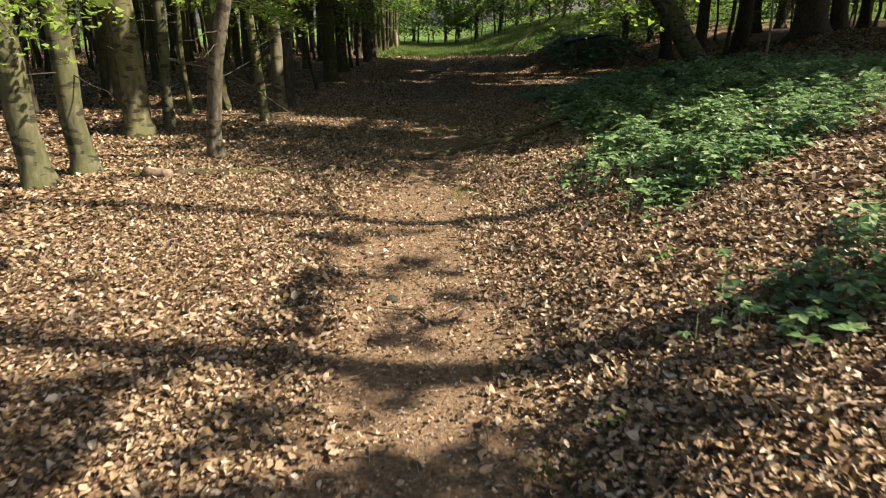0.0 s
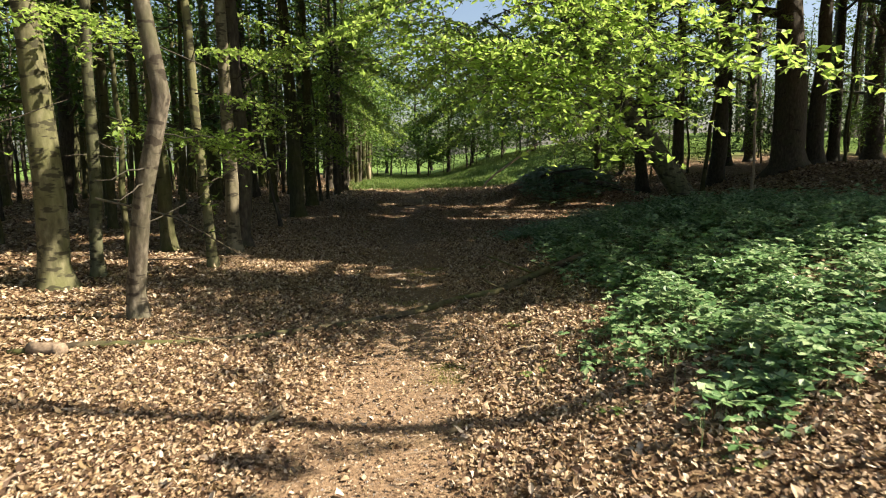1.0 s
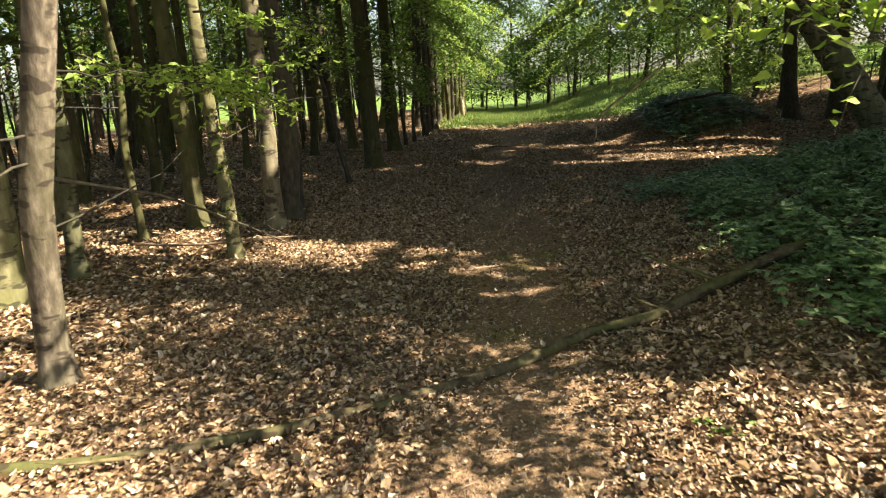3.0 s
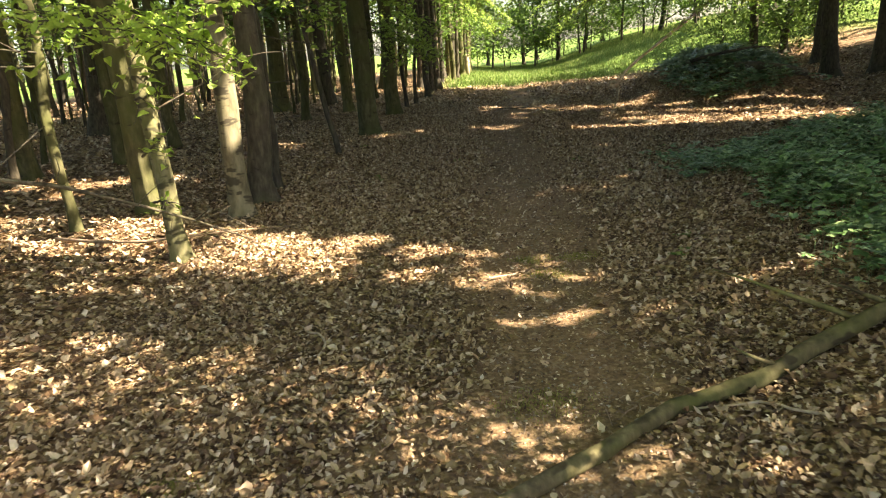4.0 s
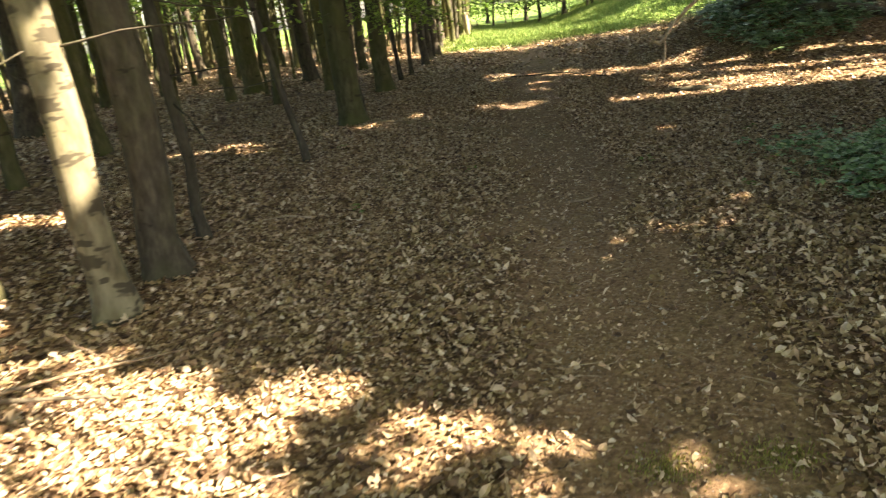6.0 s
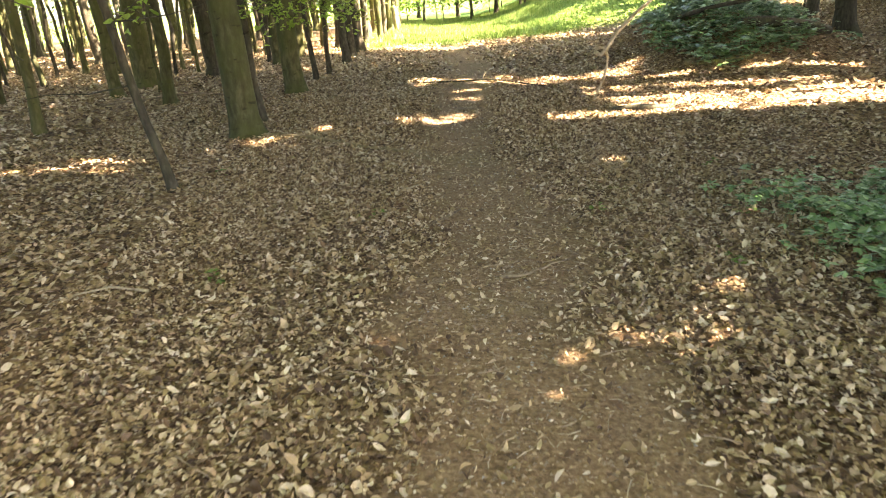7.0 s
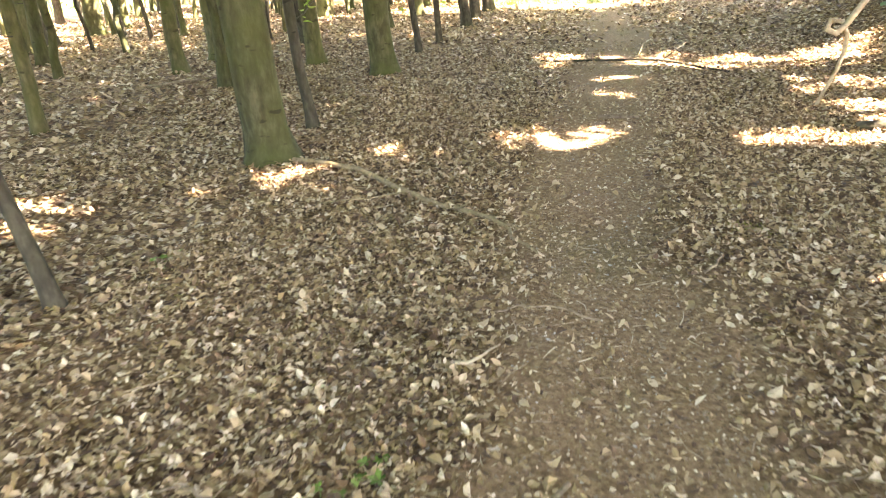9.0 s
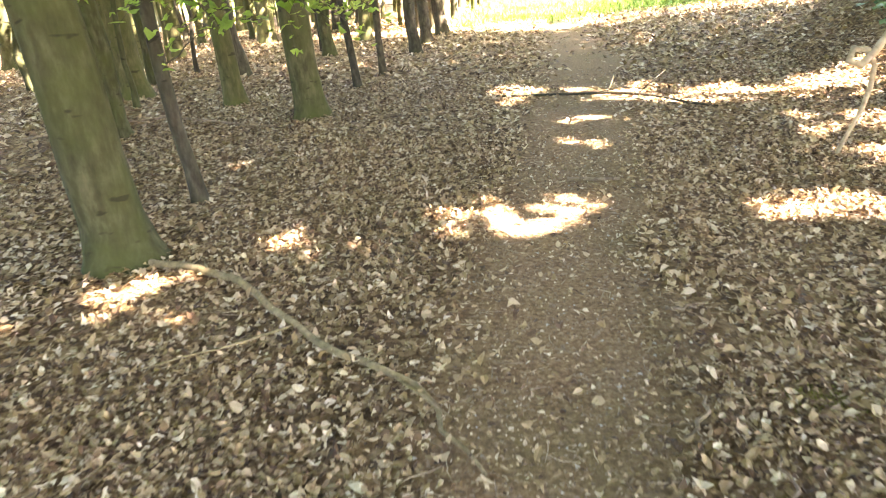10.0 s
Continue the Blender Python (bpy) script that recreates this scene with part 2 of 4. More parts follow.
def oval_leaves(points, length, width, tilt, r):
    """Curled oval leaves with a folded midrib, base at each point."""
    n = len(points)
    ahead, side, up = turns(n, tilt, r)
    size = np.clip(np.exp(r.normal(-0.16, 0.34, n)), 0.35, 1.4)
    length = length * size * r.uniform(0.85, 1.2, n)
    width = width * size * r.uniform(0.6, 1.2, n)
    curl = r.normal(0.0, 1.0, n)
    fold = r.normal(0.25, 0.5, n)
    outline = ((0, 0), (0.24, -0.38), (0.6, -0.44), (1, 0), (0.57, 0.43), (0.26, 0.40), (0.45, 0))
    p = np.asarray(points)
    cols = []
    for u, w in outline:
        lift = curl * length * (u - 0.5) ** 2 + fold * width * abs(w)
        cols.append(p + ahead * (u * length)[:, None] + side * (w * width)[:, None] + up * lift[:, None])
    v = np.stack(cols, 1).reshape(-1, 3)
    f = np.array([[0, 1, 6], [1, 2, 6], [2, 3, 6], [3, 4, 6], [4, 5, 6], [5, 0, 6]])
    return v, (f[None] + 7 * np.arange(n)[:, None, None]).reshape(-1, 3)


def simple_leaves(points, length, width, tilt, r):
    n = len(points)
    ahead, side, up = turns(n, tilt, r)
    length = (length * r.uniform(0.7, 1.25, n))[:, None]
    width = (width * r.uniform(0.75, 1.2, n))[:, None]
    p = np.asarray(points)
    mid = p + ahead * length * 0.5
    v = np.stack([p, mid - side * width * 0.5 + up * width * 0.15, p + ahead * length, mid + side * width * 0.5 + up * width * 0.15], 1).reshape(-1, 3)
    f = np.array([[0, 1, 2], [0, 2, 3]])
    return v, (f[None] + 4 * np.arange(n)[:, None, None]).reshape(-1, 3)


def tube(points, radii, sides=10, rough=0.0, r=None, lobes=0.0):
    """A round bar along a line of points."""
    pts = [Vector(p) for p in points]
    verts, faces = [], []
    ref = Vector((0.31, 0.95, 0.05))
    for i, p in enumerate(pts):
        d = (pts[min(i + 1, len(pts) - 1)] - pts[max(i - 1, 0)]).normalized()
        if abs(d.dot(ref)) > 0.9:
            ref = Vector((0.9, -0.2, 0.4))
        u = d.cross(ref).normalized()
        w = d.cross(u)
        for s in range(sides):
            a = 6.28318 * s / sides
            rad = radii[i]
            if rough:
                rad *= 1 + rough * noise.noise(Vector((math.cos(a) * 1.3, math.sin(a) * 1.3, i * 0.45 + p.x * 3)))
            if lobes and i < 4:
                rad *= 1 + lobes * (1 - i / 4) * max(0, math.cos(a * 4 + p.x * 7 + noise.noise(Vector((a, p.y, 0)))))
            verts.append(p + (u * math.cos(a) + w * math.sin(a)) * rad)
        if i:
            for s in range(sides):
                t = (s + 1) % sides
                faces.append(((i - 1) * sides + s, (i - 1) * sides + t, i * sides + t, i * sides + s))
    n = len(verts)
    verts += [pts[0], pts[-1]]
    last = (len(pts) - 1) * sides
    for s in range(sides):
        t = (s + 1) % sides
        faces.append((n, t, s, s))
        faces.append((n + 1, last + s, last + t, last + t))
    tris = []
    for f in faces:
        tris.append((f[0], f[1], f[2]))
        if f[3] != f[2]:
            tris.append((f[0], f[2], f[3]))
    return np.array([tuple(v) for v in verts]), np.array(tris)


def joined(pieces):
    vs, fs, k = [], [], 0
    for v, f in pieces:
        vs.append(np.asarray(v))
        fs.append(np.asarray(f) + k)
        k += len(v)
    return np.concatenate(vs), np.concatenate(fs)


def bent(a, b, n, sway, r, sag=0.0):
    """n points from a to b with a random sway and a sag."""
    a, b = Vector(a), Vector(b)
    off = Vector((0, 0, 0))
    out = []
    for i in range(n):
        s = i / (n - 1)
        if 0 < i:
            off += Vector(r.normal(0, sway, 3))
        out.append(a.lerp(b, s) + off * s - Vector((0, 0, sag * s * s)))
    return out


# ---- ground ----
def build_ground():
    def spread(lo, hi, step, far_lo, far_hi):
        mid = list(np.arange(lo, hi + 0.001, step))
        s, v = step, lo
        while v > far_lo:
            s *= 1.16
            v -= s
            mid.insert(0, v)
        s, v = step, hi
        while v < far_hi:
            s *= 1.16
            v += s
            mid.append(v)
        return np.array(mid)

    xs, ys = spread(-6, 6, 0.11, -900, 900), spread(-1, 30, 0.11, -300, 1600)
    gx, gy = np.meshgrid(xs, ys)
    x, y = gx.ravel(), gy.ravel()
    z = height(x, y) * ease(400, 150, np.hypot(x, y))
    nx = len(xs)
    i, j = np.meshgrid(np.arange(nx - 1), np.arange(len(ys) - 1))
    a = (j * nx + i).ravel()
    me = mesh_from("ground", np.stack([x, y, z], -1), np.stack([a, a + 1, a + 1 + nx, a + nx], -1), GROUND, True)
    field = np.maximum(ease(-27, -33, x), ease(60, 75, np.hypot(x, y)))
    for name, w in (("trail", trail_weight(x, y)), ("turf", np.maximum(turf_weight(x, y), field))):
        me.attributes.new(name, "FLOAT", "POINT").data.foreach_set("value", w.astype(np.float32))
    tagged(part("ground", me), "leafy woodland floor with a trodden brown earth trail and sunny turf", "ground", kind="structure")


build_ground()


# ---- trees ----
def trunk_mesh(r_base, tall, wiggle, lean, r, mat, sides=14, crook=None):
    n = 15
    zs = np.concatenate([[-0.25, 0.0, 0.1, 0.28, 0.6], np.linspace(1.1, tall, n - 5)])
    pts, off = [], np.zeros(2)
    for z in zs:
        if z > 0.3:
            off = off + r.normal(0, wiggle, 2)
        side = np.interp(z, *crook) if crook else 0.0
        pts.append((lean[0] * z + off[0] + side, lean[1] * z + off[1], z))
    flare = np.interp(zs, (-0.25, 0.0, 0.1, 0.28, 0.6, 1.1, tall), (1.75, 1.5, 1.28, 1.1, 1.03, 1.0, 0.3))
    return tube(pts, r_base * flare, sides, 0.16, r, 0.28), pts


def at_height(pts, z):
    for a, b in zip(pts, pts[1:]):
        if a[2] <= z <= b[2]:
            s = (z - a[2]) / (b[2] - a[2])
            return Vector(a).lerp(Vector(b), s)
    return Vector(pts[-1])


def make_tree(r_base, tall, seed, bark=None, lean=(0, 0), wiggle=0.03, limbs=6, low=3.2, leaves=420, leaf=0.13, reach=2.2, dead=2, sides=14, leaf_mat=None, low_leaves=0.15, label="", group="", crook=None, kind_name="tree"):
    """A tree standing at the origin: trunk, limbs and a crown of leaves."""
    r = np.random.default_rng(seed)
    bark = bark or BEECH_BARK
    tree = new(kind_name)
    (v, f), pts = trunk_mesh(r_base, tall, wiggle, lean, r, bark, sides, crook)
    part("trunk", mesh_from("trunk", v, f, bark, True), tree)
    clusters = []
    for k in range(limbs):
        z = low + (tall * 0.94 - low) * (k + r.uniform(0, 0.8)) / limbs
        a = r.uniform(0, 6.283)
        start = at_height(pts, z)
        out = reach * r.uniform(0.6, 1.15) * (1.1 - 0.55 * z / tall)
        end = start + Vector((math.cos(a) * out, math.sin(a) * out, out * r.uniform(0.1, 0.6)))
        line = bent(start, end, 7, 0.06, r)
        rad = r_base * 0.32
        pieces = [tube(line, np.linspace(rad, rad * 0.2, 7), 6)]
        for _ in range(3):
            s = r.uniform(0.35, 0.95)
            q = line[int(s * 6)]
            tip = q + Vector((*r.normal(0, 0.5, 2), r.normal(0.1, 0.25)))
            pieces.append(tube(bent(q, tip, 4, 0.03, r), np.linspace(rad * 0.28, rad * 0.07, 4), 4))
            clusters.append((tip, 0.45))
        clusters += [(p, 0.5) for p in line[2:]]
        v, f = joined(pieces)
        part("limb", mesh_from("limb", v, f, bark, True), tree)
    for _ in range(dead):
        z = r.uniform(0.9, low)
        a = r.uniform(0, 6.283)
        start = at_height(pts, z)
        ln = r.uniform(0.4, 1.1)
        line = bent(start, start + Vector((math.cos(a) * ln, math.sin(a) * ln, r.uniform(-0.2, 0.4))), 6, 0.035, r)
        part("dead_twig", mesh_from("dead_twig", *tube(line, np.linspace(0.009, 0.0025, 6), 5), DARK_BARK, True), tree, "bare dead twig")
    if leaves:
        top = at_height(pts, tall)
        clusters += [(top, 0.8)] * 3
        pick = r.integers(0, len(clusters), leaves)
        cen = np.array([tuple(clusters[i][0]) for i in pick])
        spr = np.array([clusters[i][1] for i in pick])[:, None]
        p = cen + r.normal(0, 1, (leaves, 3)) * spr * np.array([1, 1, 0.45])
        v, f = simple_leaves(p, leaf, leaf * 0.62, 0.45, r)
        part("crown", mesh_from("crown", v, f, leaf_mat or CROWN_LEAF), tree, "fresh green spring leaves")
    return tagged(tree, label or "slender beech with smooth grey-green mossy bark and young leaves", kind_name, group)


def stand(tree, x, y, turn=0.0, size=1.0):
    tree.scale = (size, size, size)
    tree.matrix_basis = pose(x, y, float(height(x, y)) - 0.02, 0, 0, turn) @ Matrix.Diagonal((size, size, size, 1))
    return tree


WOOD = "beech trees of the wood beside the trail"
# x, y, radius, lean x, lean y, bark, label
# Sunlit trees take a paler bark: the sun is in their colour.
NEAR_TREES = [
    (-3.84, 6.47, 0.125, -0.05, -0.02, SUNLIT_LICHEN_BARK, ""),
    (-3.71, 7.10, 0.115, -0.03, 0.02, SUNLIT_LICHEN_BARK, ""),
    (-4.17, 9.60, 0.165, -0.035, -0.02, SUNLIT_LICHEN_BARK, "sunlit beech with mottled grey-green bark beside the trail"),
    (-2.63, 7.99, 0.08, 0.0, 0.0, BROWN_BARK, "crooked small tree with cracked brown bark beside the trail"),
    (-2.78, 11.0, 0.065, -0.07, 0.02, SUNLIT_LICHEN_BARK, "thin beech with lichen patches and a leafy shoot"),
    (-4.06, 10.40, 0.075, 0.0, 0.0, SUNLIT_LICHEN_BARK, ""),
    (-5.90, 12.90, 0.085, -0.02, 0.0, BEECH_BARK, ""),
    (-2.85, 12.42, 0.10, 0.0, 0.0, SUNLIT_KNOTTY_BARK, "beech trunk with dark knots, bark made paler to stand for sun"),
    (-2.86, 13.05, 0.12, -0.03, 0.0, DARK_BARK, "dark shaded beech trunk beside a pale one"),
    (-2.97, 13.85, 0.042, -0.03, 0.0, DARK_BARK, "thin dark sapling in the shade"),
    (-3.97, 12.75, 0.11, -0.05, 0.0, BEECH_BARK, ""),
    (-4.30, 12.00, 0.045, -0.02, 0.0, BEECH_BARK, "thin leaning sapling among dead leaves"),
    (-2.88, 16.42, 0.038, -0.13, 0.0, DARK_BARK, "thin leaning sapling with leafy shoots"),
    (-6.40, 16.40, 0.09, -0.03, 0.0, BEECH_BARK, ""),
    (-8.10, 20.20, 0.10, 0.0, 0.0, BEECH_BARK, ""),
    (-2.93, 19.02, 0.172, -0.03, 0.0, BEECH_BARK, "stout beech trunk with smooth grey bark and green algae"),
    (-3.02, 20.15, 0.05, -0.04, 0.0, DARK_BARK, "thin dark sapling beside a stout beech"),
    (-4.55, 24.20, 0.125, -0.02, 0.0, BEECH_BARK, ""),
    (-3.20, 23.30, 0.165, -0.01, 0.0, BEECH_BARK, ""),
    (-3.15, 25.15, 0.05, -0.03, 0.0, DARK_BARK, "thin dark sapling in the shade"),
    (-6.75, 25.40, 0.22, -0.02, 0.0, BEECH_BARK, "stout beech trunk with smooth grey bark"),
    (-3.08, 26.40, 0.05, 0.03, 0.0, DARK_BARK, "thin dark sapling in the shade"),
    (-3.00, 28.80, 0.10, 0.0, 0.0, DARK_BARK, ""),
    (-4.95, 29.60, 0.12, 0.0, 0.0, BEECH_BARK, ""),
    (-3.10, 30.60, 0.11, 0.02, 0.0, DARK_BARK, ""),
    (-3.10, 32.80, 0.14, 0.0, 0.0, DARK_BARK, ""),
    (-6.80, 24.05, 0.11, -0.05, 0.0, BEECH_BARK, ""),
    (-6.50, 18.40, 0.10, 0.0, 0.0, BEECH_BARK, ""),
    (-9.60, 32.00, 0.15, 0.0, 0.0, BEECH_BARK, ""),
]
taken = []
CROOK = ((0, 0.5, 1.1, 1.5, 1.9, 2.4, 3.0, 9), (0, 0.0, 0.06, 0.22, 0.30, 0.22, 0.18, 0.3))
for i, (x, y, r_, lx, ly, bark, label) in enumerate(NEAR_TREES):
    thin = r_ < 0.055
    t = make_tree(r_, 5.0 if thin else 9.5 + 1.2 * math.sin(i * 2.1), 100 + i, bark, (lx, ly), 0.05 if bark is BROWN_BARK else (0.035 if thin else 0.02), 3 if thin else 6, 2.2 if thin else 3.6, 60 if thin else 620, 0.12, 0.9 if thin else 2.2, 7 if bark is BROWN_BARK else 3, 16, None, label=label, group=WOOD, crook=CROOK if bark is BROWN_BARK else None)
    stand(t, x, y)
    taken.append((x, y))

KINDS = []
for k in range(7):
    KINDS.append(make_tree(0.07 + 0.022 * k, 8.5 + 0.5 * k, 300 + k, (BEECH_BARK, DARK_BARK, BEECH_BARK, DARK_BARK)[k % 4], (0.01 * (k - 3), 0.01 * (3 - k)), 0.03, 5, 2.2, 640, 0.225, 2.2, 2, 9, None, label="slim beech in the shaded wood with young leaves", group=WOOD))
used = set()
for _ in range(4000):
    if len(taken) > 208:
        break
    if rng.random() < 0.22:
        x, y = rng.uniform(-4.2, -3.1), rng.uniform(33, 56)
        gap = 0.7
    else:
        x, y = rng.uniform(-25, -4.6), rng.uniform(6, 58)
        gap = 1.25
    if x > -5.2 and y < 30 or (x > -4.9 and 12 < y < 30):
        continue
    if all((x - a) ** 2 + (y - b) ** 2 > gap * gap for a, b in taken):
        taken.append((x, y))
        k = int(rng.integers(0, 7))
        if k in used:
            t = copy_thing(KINDS[k], Matrix())
        else:
            t = KINDS[k]
            used.add(k)
        stand(t, x, y, rng.uniform(0, 360), rng.uniform(0.8, 1.25))


THIN = [make_tree(0.034 + 0.01 * k, 6.5, 360 + k, DARK_BARK if k % 2 else BEECH_BARK, (0.03 * (k - 1), 0.02), 0.05, 3, 2.0, 190, 0.13, 1.3, 1, 6, label="thin young beech pole in the shaded wood", group=WOOD, kind_name="sapling") for k in range(3)]
made = 0
for _ in range(2000):
    if made >= 75:
        break
    x, y = rng.uniform(-16, -4.8), rng.uniform(11, 48)
    if x > -5.6 and y < 30:
        continue
    if all((x - a) ** 2 + (y - b) ** 2 > 0.45 for a, b in taken):
        taken.append((x, y))
        stand(THIN[made] if made < 3 else copy_thing(THIN[made % 3], Matrix()), x, y, rng.uniform(0, 360), rng.uniform(0.8, 1.3))
        made += 1


# ---- trees added on the sunny side, mostly out of view, to shade the trail ----
def sun_patches(x, y):
    """Where crown leaves are left out to shape the sun patches: 0 shut to 1 open."""
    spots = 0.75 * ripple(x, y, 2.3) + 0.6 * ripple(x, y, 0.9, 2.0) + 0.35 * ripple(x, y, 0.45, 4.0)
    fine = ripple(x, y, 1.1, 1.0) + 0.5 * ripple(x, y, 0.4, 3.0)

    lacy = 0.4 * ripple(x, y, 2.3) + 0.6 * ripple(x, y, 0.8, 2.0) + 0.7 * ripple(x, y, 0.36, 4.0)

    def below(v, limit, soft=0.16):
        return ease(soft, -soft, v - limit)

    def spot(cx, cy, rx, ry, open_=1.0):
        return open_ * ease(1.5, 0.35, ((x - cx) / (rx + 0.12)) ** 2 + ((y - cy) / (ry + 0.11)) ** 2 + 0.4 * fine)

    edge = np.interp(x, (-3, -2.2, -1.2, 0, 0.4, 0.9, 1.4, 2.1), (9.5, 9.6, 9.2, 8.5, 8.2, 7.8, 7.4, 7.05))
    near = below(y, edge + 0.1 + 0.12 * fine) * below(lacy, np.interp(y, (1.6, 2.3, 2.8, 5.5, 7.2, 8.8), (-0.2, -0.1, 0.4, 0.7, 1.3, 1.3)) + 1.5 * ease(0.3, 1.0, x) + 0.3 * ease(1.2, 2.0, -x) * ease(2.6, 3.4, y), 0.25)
    # Shuts a band where crown leaves stand in for a wider trunk shadow.
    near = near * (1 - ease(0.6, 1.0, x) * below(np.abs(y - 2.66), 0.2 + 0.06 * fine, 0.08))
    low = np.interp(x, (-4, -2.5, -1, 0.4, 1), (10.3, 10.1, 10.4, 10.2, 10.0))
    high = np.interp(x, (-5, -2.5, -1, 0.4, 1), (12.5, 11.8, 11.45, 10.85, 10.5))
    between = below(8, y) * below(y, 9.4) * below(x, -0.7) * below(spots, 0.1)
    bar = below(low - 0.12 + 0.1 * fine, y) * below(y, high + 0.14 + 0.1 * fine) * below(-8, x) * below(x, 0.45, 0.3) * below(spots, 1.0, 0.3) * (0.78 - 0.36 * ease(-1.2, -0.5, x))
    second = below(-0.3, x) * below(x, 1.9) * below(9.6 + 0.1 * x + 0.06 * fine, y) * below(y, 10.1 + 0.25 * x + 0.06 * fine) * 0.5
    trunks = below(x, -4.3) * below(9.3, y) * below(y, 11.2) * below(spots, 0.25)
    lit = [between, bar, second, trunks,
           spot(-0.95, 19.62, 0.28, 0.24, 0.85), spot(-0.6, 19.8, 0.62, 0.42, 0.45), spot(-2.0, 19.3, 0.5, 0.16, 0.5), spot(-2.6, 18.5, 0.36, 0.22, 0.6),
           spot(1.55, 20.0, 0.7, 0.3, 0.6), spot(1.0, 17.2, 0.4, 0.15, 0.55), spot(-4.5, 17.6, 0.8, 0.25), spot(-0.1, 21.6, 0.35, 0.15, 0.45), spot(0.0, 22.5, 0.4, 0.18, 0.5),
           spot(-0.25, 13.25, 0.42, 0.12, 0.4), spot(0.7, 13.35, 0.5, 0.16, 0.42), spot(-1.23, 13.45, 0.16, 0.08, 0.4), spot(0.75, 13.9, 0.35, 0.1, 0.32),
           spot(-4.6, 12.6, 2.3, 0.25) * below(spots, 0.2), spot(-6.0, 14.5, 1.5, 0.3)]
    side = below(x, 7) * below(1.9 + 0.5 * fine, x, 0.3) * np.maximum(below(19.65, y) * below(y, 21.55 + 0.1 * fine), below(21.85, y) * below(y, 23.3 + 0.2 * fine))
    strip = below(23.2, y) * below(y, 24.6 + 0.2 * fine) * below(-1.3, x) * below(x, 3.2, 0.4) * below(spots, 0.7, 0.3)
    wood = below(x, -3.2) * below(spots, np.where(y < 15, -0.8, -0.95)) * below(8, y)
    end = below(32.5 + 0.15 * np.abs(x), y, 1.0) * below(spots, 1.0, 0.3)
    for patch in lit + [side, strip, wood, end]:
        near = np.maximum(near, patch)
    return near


# The first trunks are set so their shadows cross the trail as wanted.
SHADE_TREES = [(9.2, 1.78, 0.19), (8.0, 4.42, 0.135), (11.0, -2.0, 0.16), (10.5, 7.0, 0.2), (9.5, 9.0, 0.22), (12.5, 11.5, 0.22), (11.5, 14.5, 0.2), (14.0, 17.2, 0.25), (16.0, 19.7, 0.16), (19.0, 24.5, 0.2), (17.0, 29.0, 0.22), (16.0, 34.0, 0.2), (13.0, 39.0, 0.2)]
# Leaves start at floor points to be shaded, pushed up along the sun ray.
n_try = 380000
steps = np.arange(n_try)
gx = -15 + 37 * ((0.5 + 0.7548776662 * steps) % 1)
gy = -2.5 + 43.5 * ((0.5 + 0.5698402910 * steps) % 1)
keep = ((rng.random(n_try) < (1 - sun_patches(gx, gy)) ** 3.5) | ((gy > 17) & (rng.random(n_try) < 0.03)) | ((gy > 9.8) & (gy < 12.5) & (gx < 0) & (rng.random(n_try) < 0.02))) & ((gy < 27) | (rng.random(n_try) < 0.45)) & ((gx < 6) | (gy > 11)) & ((gx > -9) | (rng.random(n_try) < 0.6)) & ((gx < 13) | (rng.random(n_try) < 0.35))
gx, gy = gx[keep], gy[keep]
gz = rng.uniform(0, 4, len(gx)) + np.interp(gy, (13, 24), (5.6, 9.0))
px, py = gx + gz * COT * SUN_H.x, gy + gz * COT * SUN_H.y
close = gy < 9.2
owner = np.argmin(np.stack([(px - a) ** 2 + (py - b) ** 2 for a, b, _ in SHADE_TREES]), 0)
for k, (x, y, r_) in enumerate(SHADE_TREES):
    t = make_tree(r_, 14.0, 500 + k, DARK_BARK, (0.0, 0.0), 0.015, 5, 5.6, 0, 0.15, 2.6, 0, 12, None, label="tall broadleaf tree added on the bank to shade the trail", group="trees on the bank")
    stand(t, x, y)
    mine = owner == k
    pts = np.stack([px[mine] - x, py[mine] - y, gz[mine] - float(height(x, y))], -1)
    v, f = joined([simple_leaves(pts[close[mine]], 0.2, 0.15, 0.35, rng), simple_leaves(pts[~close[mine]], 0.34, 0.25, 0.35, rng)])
    part("crown", mesh_from("crown", v, f, CROWN_LEAF), t, "green crown leaves set along sun rays to shade the floor")

# leaning pair and the trees behind the bank
BANK = "trees on the bank"
# The paler bark puts sun into this trunk's colour.
stand(make_tree(0.24, 8, 601, SUNLIT_LICHEN_BARK, (-0.68, 0.06), 0.03, 4, 4.0, 200, 0.14, 2.0, 1, 16, label="leaning tree with a mossy trunk lit on one side", group=BANK), 6.15, 16.5)
stand(make_tree(0.21, 9, 602, DARK_BARK, (-0.05, 0.02), 0.03, 4, 4.0, 200, 0.14, 2.0, 1, 16, label="dark upright trunk behind a leaning tree", group=BANK), 8.4, 26.6)
stand(make_tree(0.46, 12, 603, DARK_BARK, (-0.02, 0.0), 0.03, 7, 4.2, 0, 0.14, 4.0, 4, 18, label="big dark oak trunk with bare limbs", group=BANK), 11.2, 21.8)
stand(make_tree(0.24, 11, 604, DARK_BARK, (0.03, 0.0), 0.03, 6, 4.2, 0, 0.14, 3.0, 4, 14, label="dark trunk with bare limbs beside the big oak", group=BANK), 12.3, 22.3)
